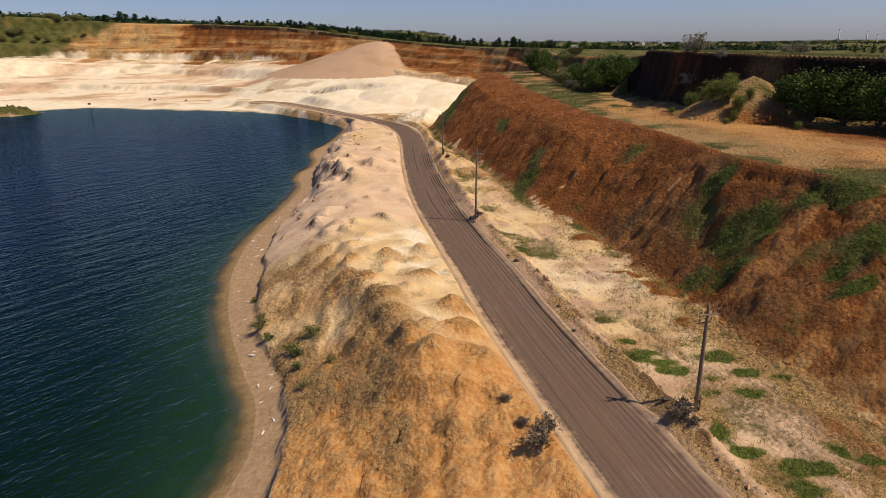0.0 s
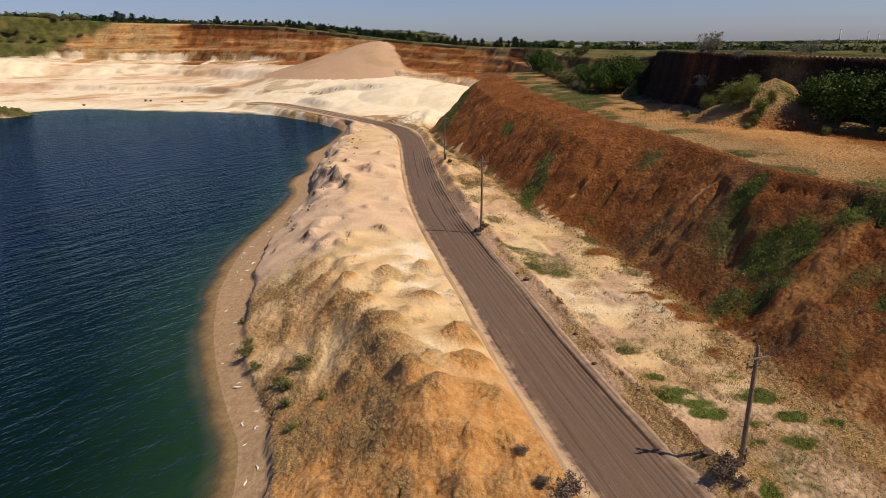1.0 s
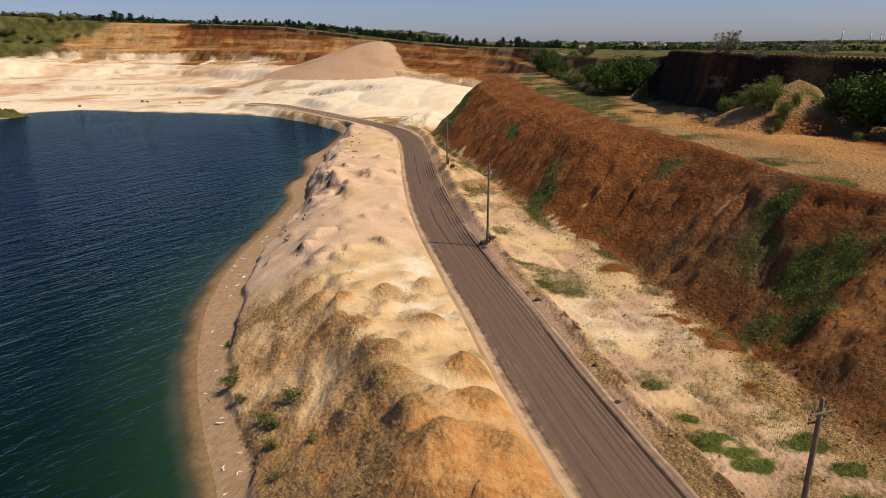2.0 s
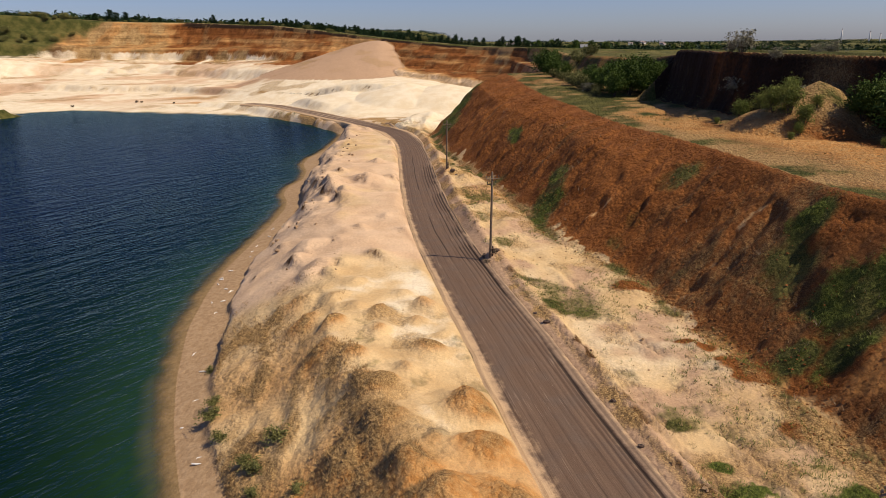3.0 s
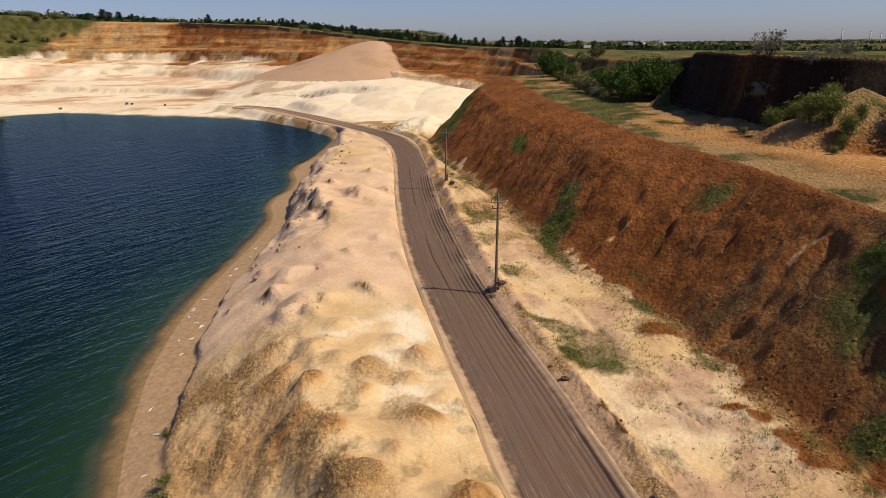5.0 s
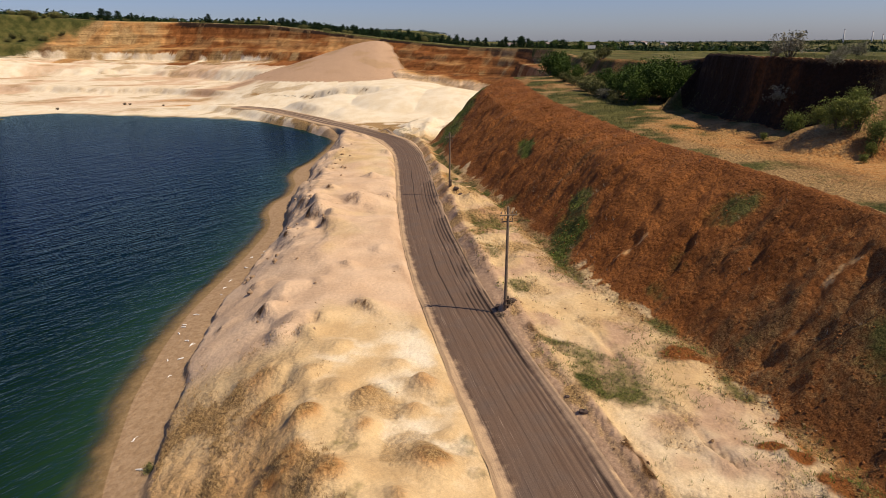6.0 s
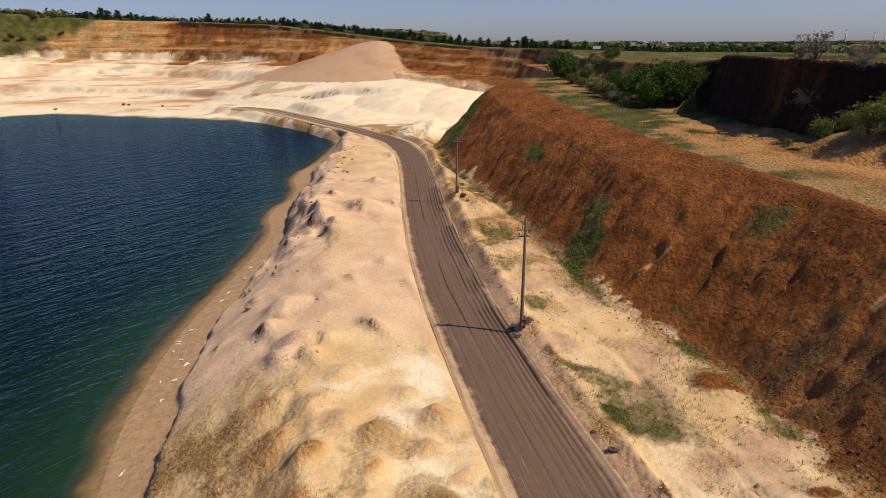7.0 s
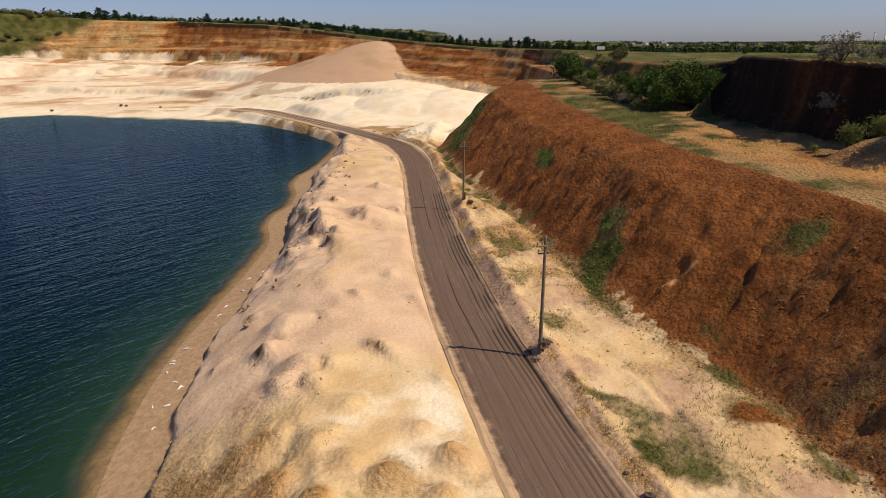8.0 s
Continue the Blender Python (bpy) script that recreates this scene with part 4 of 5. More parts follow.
    body = step(0.6, 1.6, down) * (1 - step(27.0, 30.0, down + 4 * (a - 0.5)) * (1 - w))
    east = step(-215, -185, x)
    m["ochre"] += wall * np.clip(body * 1.0 + (1 - east) * step(16, 11, down) * 0.5, 0, 1)
    m["red"] += wall * body * east * np.clip(0.66 + 1.3 * (strata - 0.5) + 0.4 * (rills - 0.5) + 0.3 * (a - 0.5), 0, 1)
    m["loam"] += wall * body * np.clip(0.06 + 0.5 * (rills - 0.5) + 1.2 * (strata - 0.55) + 0.2 * (1 - east), 0, 0.6)
    m["rosy"] += wall * (1 - w) * step(26, 29, down) * 0.9
    m["dry"] += wall * 0.42 * step(0.45, 0.6, fbm(x, y, 10, 138, 3))
    m["umber_and_shade"] += wall * (step(-1.2, 0.2, wd) * step(3.2, 1.4, wd) * step(-200, -180, x) * 0.95 + 0.5 * step(0.62, 0.72, strata) * step(3, 4, down) * step(0.42, 0.55, a))
    m["chalk"] += wall * (1 - w) * step(27, 30, down) * (0.05 + 1.1 * (fbm(x, y, 18, 134, 3) - 0.38))
    sunk = wall * w * step(12.5, 15.0, down + 2 * (a - 0.5))
    for k in ("red", "umber_and_shade", "loam"):
        m[k] = m[k] * (1 - sunk)
    m["chalk"] += 0.6 * sunk
    m["ochre"] -= 0.5 * sunk
    edge = down + 2.5 * (fbm(x, y * 0, 26, 153, 2) - 0.5)
    white = (1 - 0.8 * step(-256, -250, x) * step(-236, -242, x)) * step(-176, -182, x) * step(20.5, 21.5, edge) * step(32, 30, edge)
    patchy = step(-166, -156, x) * step(-92, -108, x) * step(18, 20, edge + 5 * (b - 0.5)) * step(29, 27, edge) * step(0.36, 0.60, fbm(x, z * 2, 14, 154, 4) + 0.10)
    for k in ("red", "ochre", "loam", "umber_and_shade"):
        m[k] = m[k] * (1 - wall * np.clip(white + 0.85 * patchy, 0, 1))
    m["chalk"] += wall * (white * 1.1 + patchy * 0.8)
    m["dry"] += wall * (1 - east) * 0.35 * (1 - white)
    m["turf"] += wall * (step(0.8, 0.2, down) + step(-246, -272, x + 1.1 * down - 12 + 26 * (fbm(x, y, 14, 135, 4) - 0.5)) * step(29, 24, down + 5 * (a - 0.5)) * (0.4 + 1.0 * fbm(x, y, 9, 152, 4)))
    fanned = ((fan >= z - 0.6) & (y > 300) & (z > 5.5)).astype(float)
    for k in ("red", "ochre", "umber_and_shade", "chalk", "turf"):
        m[k] = m[k] * (1 - fanned)
    m["tan"] += floor * np.clip(1.3 * patches(x, y, [(-62, 362, 34, 13), (-110, 366, 26, 8)]) - 0.1 + 0.6 * (a - 0.5), 0, 1) * (y > 330)
    m["tan"] += fanned * (0.95 + 0.5 * (c - 0.5))
    # bare earth where the bank has broken away, browned further for its shade
    steep = np.hypot(*np.gradient(z, YS, XS))
    m["loam"] += bank * step(0.7, 1.2, steep) * step(70, 80, y) * 0.5 * step(0.42, 0.6, fbm(x, y, 1.6, 156, 3))
    m["dry"] += bank * 0.18 * LAND["cut"] * step(0.4, 0.6, fbm(x, y, 1.6, 113, 3))
    m["loam"] += bank * LAND["cut"] * step(0.45, 0.6, fbm(x, y, 1.2, 116, 3)) * 0.4
    m["chalk"] += bank * step(52, 70, y) * step(13.0, 5.0, xr - x) * step(2.9, 5.0, xr - x) * 0.42
    m["tan"] += bank * step(6.0, 2.8, xr - x) * np.clip(0.36 + 1.8 * (fbm(x + 0.25 * y, y * 0.08, 1.1, 109, 3) - 0.5), 0, 0.8)
    m["loam"] += flat * step(48, 34, y) * step(0.42, 0.66, a) * 0.5
    m["dry"] += flat * step(52, 36, y) * (0.28 + 0.5 * (a - 0.4))
    m["rosy"] += flat * step(52, 36, y) * 0.9
    m["loam"] += wall * step(-250, -270, x) * step(0.45, 0.6, fbm(x, y, 12, 146, 4)) * 0.7
    m["beds"] = np.clip(wall * (1 - fanned) * step(0.6, 0.2, m["turf"]) * step(1.0, 2.5, down) * (1 - 0.75 * np.clip(white, 0, 1)) + 0.5 * gap, 0, 1)
    m["coarse"] = np.clip(0.15 + 0.85 * np.clip(m["red"] + m["dry"] + m["turf"] + m["loam"] + 0.55 * m["ochre"], 0, 1), 0, 1)
    return {k: np.clip(v, 0, 1.2) for k, v in m.items()}, dict(bank=bank, spoil=((sd > 0.01) & (x < crest_x(y) + 2.0) & (y < 235) & (z > road_z(y) - 0.5)).astype(float), cliff=cliff, terrace=terrace, wall=np.maximum(wall, fanned), floor=floor, flat=flat)


MASKS, ZONES = soils()


def sheet(name, xs, ys, z, faces, masks, material):
    """A mesh from a regular net, with only the faces asked for."""
    ny, nx = z.shape
    jj, ii = np.nonzero(faces)
    a = jj * nx + ii
    quads = np.stack([a, a + 1, a + nx + 1, a + nx], 1)
    used, flat = np.unique(quads, return_inverse=True)
    flat = flat.reshape(-1)
    gx, gy = np.meshgrid(xs, ys)
    co = np.stack([gx.ravel()[used], gy.ravel()[used], z.ravel()[used]], 1).astype(np.float32)
    mesh = bpy.data.meshes.new(name)
    mesh.vertices.add(len(used))
    mesh.vertices.foreach_set("co", co.ravel())
    mesh.loops.add(len(flat))
    mesh.loops.foreach_set("vertex_index", flat.astype(np.int32))
    mesh.polygons.add(len(quads))
    mesh.polygons.foreach_set("loop_start", (np.arange(len(quads)) * 4).astype(np.int32))
    mesh.polygons.foreach_set("use_smooth", np.ones(len(quads), dtype=bool))
    mesh.update(calc_edges=True)
    for key, values in masks.items():
        mesh.attributes.new(key, "FLOAT", "POINT").data.foreach_set("value", values.ravel()[used].astype(np.float32))
    mesh.materials.append(material)
    return new(name, mesh)


# ---- the land, cut into its pieces along common edges ----
def by_face(v):
    return v[:-1, :-1]


zone = np.zeros(by_face(GZ).shape, int)
zone[by_face((GZ < WATER - 0.4) & (GY < 330) & (GX < -8)) > 0] = 1
zone[by_face(ZONES["bank"]) > 0] = 2
zone[by_face(ZONES["floor"]) > 0] = 3
zone[by_face(ZONES["wall"]) > 0] = 4
zone[by_face(ZONES["spoil"]) > 0.5] = 5
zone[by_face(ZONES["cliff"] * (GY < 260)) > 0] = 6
for number, name, label, category in (
        (0, "ground", "pale sandy verge, grassy terrace and green plateau around the quarry", "ground"),
        (1, "lake_bed", "sandy bed under the green and blue quarry lake", "lake bed"),
        (2, "sand_bank", "ochre and cream sand bank with tipped heaps between lake and road", "sand bank"),
        (3, "quarry_floor", "bright white sand floor with tipped cones beyond the lake", "quarry floor"),
        (4, "quarry_wall", "stepped far quarry face of banded orange, brown and cream soil", "quarry wall"),
        (5, "embankment", "red-brown clay spoil slope with gullies and green patches", "embankment"),
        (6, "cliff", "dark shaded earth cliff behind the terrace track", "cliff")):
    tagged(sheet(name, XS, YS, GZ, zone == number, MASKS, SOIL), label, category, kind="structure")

# water
wx, wy = XS[(XS > -440) & (XS < -7)], YS[(YS > -110) & (YS < 330)]
inside = np.ix_((YS > -110) & (YS < 330), (XS > -440) & (XS < -7))
depth = WATER - GZ[inside]
wz = np.full(depth.shape, WATER)
wet = (depth[:-1, :-1] > -0.7) | (depth[1:, 1:] > -0.7)
tagged(sheet("water", wx, wy, wz, wet, {"depth": depth}, LAKE), "wind-rippled quarry lake, green at the edge and deep blue further out", "lake", kind="structure")


# ---- the road: crowned, with wheel ruts and low side berms ----
def build_road():
    ts = spaced([(-60, 3), (15, 0.5), (22, 0.25), (100, 0.35), (180, 0.8), (308, 1.5)])
    us = np.linspace(-1, 1, 121)
    t, u = np.meshgrid(ts, us, indexing="ij")
    cx = road_x(t)
    slope = np.gradient(road_x(ts), ts)[:, None]
    w = (road_half(t) + 0.55 + 0.4 * (fbm(t, u * 0 + np.sign(u) * 9, 4, 140, 3) - 0.5)) * u
    k = 1 / np.sqrt(1 + slope ** 2)
    x, y = cx + w * k, t - w * k * slope
    z = road_z(y) + 0.16 - 0.010 * w ** 2
    rut = np.zeros_like(z)
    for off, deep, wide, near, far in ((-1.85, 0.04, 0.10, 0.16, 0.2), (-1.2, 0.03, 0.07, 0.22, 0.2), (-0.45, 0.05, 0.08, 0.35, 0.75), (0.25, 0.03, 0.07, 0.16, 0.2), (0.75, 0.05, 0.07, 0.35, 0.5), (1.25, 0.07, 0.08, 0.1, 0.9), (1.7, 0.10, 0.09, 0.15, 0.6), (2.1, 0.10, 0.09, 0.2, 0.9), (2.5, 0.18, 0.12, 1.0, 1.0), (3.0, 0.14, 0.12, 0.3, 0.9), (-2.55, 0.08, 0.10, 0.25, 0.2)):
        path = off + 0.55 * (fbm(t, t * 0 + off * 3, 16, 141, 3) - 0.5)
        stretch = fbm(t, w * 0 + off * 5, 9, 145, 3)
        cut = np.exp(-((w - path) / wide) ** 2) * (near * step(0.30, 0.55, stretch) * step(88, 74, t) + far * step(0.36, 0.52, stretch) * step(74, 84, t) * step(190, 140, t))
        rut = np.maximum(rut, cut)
        z = z - 0.6 * deep * (0.4 + 1.2 * fbm(t, w * 0 + off, 9, 142, 2)) * np.exp(-((w - path) / wide) ** 2)
    z = z + 0.04 * np.exp(-((abs(w) - 3.1) / 0.35) ** 2) * fbm(t, np.sign(w) * 5, 9, 143, 3) + 0.03 * (fbm(x, y, 0.8, 144, 3) - 0.5)
    # both sides run out into the sand that lies there
    lie, land = height(x, y)
    k = step(-0.3, 0.6, abs(w) - road_half(y))
    z = z * (1 - k) + (lie + 0.36 * land["bed"] + 0.03) * k - 0.14 * step(0.91, 1.0, abs(u))
    ny, nx = x.shape
    mesh = bpy.data.meshes.new("road")
    verts = np.stack([x.ravel(), y.ravel(), z.ravel()], 1)
    a = (np.arange(ny - 1)[:, None] * nx + np.arange(nx - 1)[None]).ravel()
    mesh.from_pydata(verts.tolist(), [], np.stack([a, a + 1, a + nx + 1, a + nx], 1).tolist())
    mesh.polygons.foreach_set("use_smooth", np.ones(len(a), dtype=bool))
    mesh.attributes.new("across", "FLOAT", "POINT").data.foreach_set("value", w.ravel().astype(np.float32))
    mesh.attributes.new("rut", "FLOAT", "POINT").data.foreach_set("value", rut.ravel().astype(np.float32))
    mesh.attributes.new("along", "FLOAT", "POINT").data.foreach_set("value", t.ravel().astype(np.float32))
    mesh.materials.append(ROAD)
    return tagged(new("road", mesh), "grey-brown packed dirt haul road with dark wheel ruts", "road", kind="structure")


build_road()


# ---- plants ----
def leaf_material(name, dark, light, shine=0.08):
    n = Nodes(name)
    island = n.add("NewGeometry").outputs["Random Per Island"]
    whole = n.add("ObjectInfo").outputs["Random"]
    colour = n.mix(n.math("MULTIPLY_ADD", island, 0.75, n.math("MULTIPLY", whole, 0.25)), dark, light)
    n.done(colour, 0.6, None, shine)
    return n.mat


def wood_material(name, dark, light):
    n = Nodes(name)
    grain = n.noise(6.0, 5, 0.65, n.stretch((6, 6, 0.5)))
    colour = n.mix(n.ramp(grain, 0.35, 0.65), dark, light)
    return n.done(colour, 0.85, n.bump(grain, 0.5, 0.02), 0.2)


LEAF = leaf_material("green_leaf", (0.022, 0.048, 0.008), (0.105, 0.155, 0.028))
OLIVE = leaf_material("olive_leaf", (0.07, 0.078, 0.022), (0.23, 0.22, 0.08))
SILVER = leaf_material("silvery_blossom_leaf", (0.12, 0.115, 0.065), (0.36, 0.34, 0.24))
PINE = leaf_material("pine_needles", (0.008, 0.022, 0.008), (0.030, 0.058, 0.020))
STRAW = leaf_material("dry_grass_blade", (0.22, 0.135, 0.056), (0.47, 0.32, 0.15))
WEED = leaf_material("pale_weed_leaf", (0.075, 0.105, 0.02), (0.25, 0.27, 0.065))
BLADE = leaf_material("green_grass_blade", (0.115, 0.155, 0.028), (0.27, 0.31, 0.085))
BROWN = leaf_material("dead_weed", (0.09, 0.065, 0.045), (0.28, 0.215, 0.15))
BARK = wood_material("bark", (0.045, 0.032, 0.022), (0.13, 0.10, 0.075))


def mesh_of(name, verts, faces, material, smooth=False):
    mesh = bpy.data.meshes.new(name)
    mesh.from_pydata([tuple(v) for v in verts], [], [tuple(f) for f in faces])
    if smooth:
        mesh.polygons.foreach_set("use_smooth", np.ones(len(faces), dtype=bool))
    mesh.materials.append(material)
    return mesh


def part(name, mesh, parent, label=""):
    ob = new(name, mesh)
    ob.parent = parent
    return tagged(ob, label)


def quads(verts, faces, centres, size, rng, droop=0.0):
    """Small bent leaves at the centres, turned every way."""
    for c in centres:
        d = rng.normal(size=3)
        d[2] *= 0.6
        d /= np.linalg.norm(d)
        e = np.cross(d, rng.normal(size=3))
        e /= np.linalg.norm(e)
        s = size * rng.uniform(0.6, 1.3)
        f = np.cross(d, e) * 0.25 * s
        k = len(verts)
        verts += [c - d * s, c + e * s * 0.5 + f, c + d * s - np.array([0, 0, droop * s]), c - e * s * 0.5 + f]
        faces.append((k, k + 1, k + 2, k + 3))


def tube(verts, faces, points, radii, sides=5):
    rings = []
    for i, (p, r) in enumerate(zip(points, radii)):
        q = points[min(i + 1, len(points) - 1)] - points[max(i - 1, 0)]
        q = q / (np.linalg.norm(q) + 1e-9)
        u = np.cross(q, (0.3, 1, 0.1))
        u /= np.linalg.norm(u)
        v = np.cross(q, u)
        rings.append(range(len(verts), len(verts) + sides))
        verts += [p + r * (math.cos(2 * math.pi * k / sides) * u + math.sin(2 * math.pi * k / sides) * v) for k in range(sides)]
    for a, b in zip(rings, rings[1:]):
        faces += [(a[k], a[(k + 1) % sides], b[(k + 1) % sides], b[k]) for k in range(sides)]


def bush(name, seed, wide, tall, leaves, size, material, label, category="bush", stems=7, low=0.15, clump=0.8):
    """Stems that fork from the ground, with leaves in uneven clumps on their ends."""
    rng = np.random.default_rng(seed)
    root = tagged(new(name), label, category)
    wv, wf, lv, lf = [], [], [], []
    tips = []
    for s in range(stems):
        a, lean = rng.uniform(0, 6.28), rng.uniform(0.1, 1.0)
        end = np.array([math.cos(a) * wide * lean * 0.8, math.sin(a) * wide * lean * 0.8, tall * rng.uniform(0.5, 0.92) * (1.1 - 0.35 * lean)])
        mid = end * np.array([0.4, 0.4, 0.55]) + rng.normal(size=3) * 0.06 * tall
        tube(wv, wf, [np.array([0, 0, -0.6]), mid, end], [0.035 * tall ** 0.6, 0.02 * tall ** 0.6, 0.008], 5)
        tips += [end, mid * 0.5 + end * 0.5, mid * 1.05 + np.array([0, 0, tall * low])]
        for _ in range(3):
            t = end + rng.normal(size=3) * np.array([wide, wide, tall]) * 0.22
            t[2] = min(max(t[2], low * tall), tall)
            tube(wv, wf, [mid * 0.4 + end * 0.6, t], [0.012 * tall ** 0.5, 0.005], 4)
            tips.append(t)
    per = leaves // len(tips)
    for t in tips:
        spread = clump * rng.uniform(0.07, 0.24) * (wide + tall * 0.5)
        quads(lv, lf, t + rng.normal(size=(int(per * rng.uniform(0.5, 1.5)), 3)) * spread * np.array([1, 1, 0.7]), size, rng, 0.2)
    part("branches", mesh_of("branches", wv, wf, BARK), root)
    part("foliage", mesh_of("foliage", lv, lf, material), root)
    return root


def tree(name, seed, tall, wide, leaves, size, material, label, pointed=0.0):
    """A tapered trunk with limbs and a ragged crown."""
    rng = np.random.default_rng(seed)
    root = tagged(new(name), label, "tree")
    wv, wf, lv, lf = [], [], [], []
    tube(wv, wf, [np.array([0, 0, -0.5]), np.array([0.03, 0, tall * 0.3]), np.array([0.1 * wide, 0.05 * wide, tall * 0.65]), np.array([0.05 * wide, 0, tall * 0.95])], [0.03 * tall, 0.022 * tall, 0.012 * tall, 0.004 * tall], 6)
    count = 16
    for k in range(count):
        h = 0.10 + 0.84 * k / count
        reach = wide * (1 - pointed * h) * math.sin(math.pi * (0.16 + 0.80 * h)) * rng.uniform(0.5, 1.05)
        a = k * 2.4 + rng.uniform(-0.5, 0.5)
        end = np.array([math.cos(a) * reach, math.sin(a) * reach, tall * (h + 0.06)])
        tube(wv, wf, [np.array([0, 0, tall * (h - 0.06)]), end], [0.008 * tall, 0.003 * tall], 4)
        quads(lv, lf, end * np.array([0.75, 0.75, 1]) + rng.normal(size=(leaves // count, 3)) * np.array([0.26, 0.26, 0.14]) * (0.5 * wide + 0.15 * tall), size, rng, 0.1)
    part("trunk", mesh_of("trunk", wv, wf, BARK), root)
    part("crown", mesh_of("crown", lv, lf, material), root)
    return root


def stand(ob, x, y, turn=0.0, scale=1.0, z=None):
    ob.scale = (scale, scale, scale)
    ob.rotation_euler = (0, 0, turn)
    ob.location = (x, y, (float(grid_at(np.array([x]), np.array([y]))[0]) if z is None else z) - 0.05)
    return ob


def again(ob, x, y, turn=0.0, scale=1.0, z=None):
    z = (float(grid_at(np.array([x]), np.array([y]))[0]) if z is None else z) - 0.05
    old = ob.scale.copy()
    ob.scale = (scale, scale, scale)
    made = copy_thing(ob, pose(x, y, z, 0, 0, math.degrees(turn)))
    ob.scale = old
    return made


# large bushes and young trees in the notch of the cliff and under it
big = bush("large_bush", 11, 3.2, 7.0, 5200, 0.26, LEAF, "large leafy green bush growing at the foot of the cliff", stems=10)
stand(big, 36.5, 149.5, 0.0, 0.9)
for bx, by, bt, bs in ((40, 153.5, 1.0, 0.95), (38.2, 158, 2.2, 0.9), (42.5, 152, 3.1, 0.6), (34.0, 154, 4.0, 0.8), (33, 147.5, 0.4, 0.65), (36, 162, 5.2, 0.8), (32.5, 160, 1.7, 0.6), (50.2, 89, 0.7, 0.9), (52.4, 85, 1.9, 0.92), (53.5, 91, 3.3, 0.66), (51.5, 94, 2.5, 0.66), (56, 79, 4.4, 0.8), (48.8, 93, 5.5, 0.6), (54.4, 81, 0.2, 0.85), (57.0, 74.5, 2.2, 0.75)):
    tagged(again(big, bx, by, bt, bs), group="large bushes under the cliff")
tagged(big, group="large bushes under the cliff")
round_bush = bush("round_bush", 12, 2.8, 4.6, 3600, 0.24, LEAF, "rounded bright green bush at the end of the terrace", stems=9, low=0.1)
stand(round_bush, 26.8, 206, 0.0, 1.15)
for bx, by, bt, bs in ((28.2, 198, 1.0, 0.8), (30.5, 190, 2.0, 0.75), (31.5, 214, 3.0, 0.8), (34, 176, 0.5, 0.8), (32, 222, 4.0, 0.9), (35, 236, 2.4, 0.9)):
    again(round_bush, bx, by, bt, bs)
scrub = bush("scrub", 13, 1.7, 1.9, 1500, 0.16, OLIVE, "low olive-brown scrub on the grassy slope", "bush", stems=8, low=0.05)
stand(scrub, 28.5, 183)
rng = np.random.default_rng(5)
for bx, by in ((32, 181), (30, 176), (31, 168), (33.2, 163), (29.6, 172), (31.8, 158), (30.2, 164), (34.5, 168), (27.8, 190), (33.5, 186), (36, 181), (29.8, 150), (38, 196), (36.5, 205), (38, 218), (30.5, 228)):
    again(scrub, bx, by, rng.uniform(0, 6), rng.uniform(0.7, 1.5))
for k in range(34):
    sx = rng.uniform(-330, -262)
    again(scrub, sx, float(far_rim_y(sx)) - rng.uniform(-25, 22), rng.uniform(0, 6), rng.uniform(1.0, 2.4))
for k in range(26):
    sx = rng.uniform(-250, 10)
    again(scrub, sx, float(far_rim_y(sx)) + rng.uniform(3, 22), rng.uniform(0, 6), rng.uniform(0.7, 1.5))
for bx, by, bs in ((41.5, 148.5, 0.7), (39.0, 147.5, 0.6)):
    tagged(again(big, bx, by, rng.uniform(0, 6), bs), group="large bushes under the cliff")
weed = bush("weedy_shrub", 14, 1.3, 2.4, 3000, 0.10, WEED, "leafy green weed shrub beside the terrace track", "shrub", stems=14, low=0.03)
stand(weed, 39.2, 104)
for bx, by, bs in ((40.6, 101.3, 0.8), (40.2, 97.2, 1.15), (41.4, 95.6, 1.25), (42.2, 93.4, 0.9), (42.6, 98.5, 0.9), (41.0, 92.2, 0.55), (37.2, 106.6, 0.35), (43.8, 102, 0.8), (46, 84, 0.4), (44.2, 95.0, 0.6), (39.4, 90.5, 0.35)):
    again(weed, bx, by, rng.uniform(0, 6), bs)
silver = bush("silver_bush", 15, 2.4, 2.6, 1500, 0.14, SILVER, "pale silvery flowering bush hanging on the cliff", "bush", stems=16, low=0.12, clump=0.42)
stand(silver, 43.0, 114.6, 0, 1.1)
for bx, by, bs in ((41.4, 112.4, 0.8), (42.4, 117.0, 0.6), (44.2, 106.4, 0.6), (30.0, 158.5, 0.7), (30.6, 161, 0.6), (45.5, 101, 0.5)):
    again(silver, bx, by, rng.uniform(0, 6), bs)
shrub = bush("shore_shrub", 16, 0.9, 0.8, 700, 0.09, OLIVE, "small dark green shrub on the eroded shore edge", "shrub", stems=7, low=0.05)
stand(shrub, -17.4, 56.4)
for bx, by, bs in ((-16.2, 53.8, 0.8), (-12.4, 49.2, 1.0), (-11.6, 51.4, 1.1), (-11.9, 47.0, 0.7), (-18.0, 58.6, 0.8), (-13.2, 50.2, 0.7), (-10.6, 43.5, 0.6), (-9.0, 46.0, 0.7), (-20.6, 65.0, 0.6)):
    again(shrub, bx, by, rng.uniform(0, 6), bs)
dead = bush("dead_weed_clump", 17, 0.9, 0.9, 900, 0.10, BROWN, "clump of dead grey-brown weeds beside the road", "weeds", stems=10, low=0.05)
stand(dead, 5.9, 31.4)
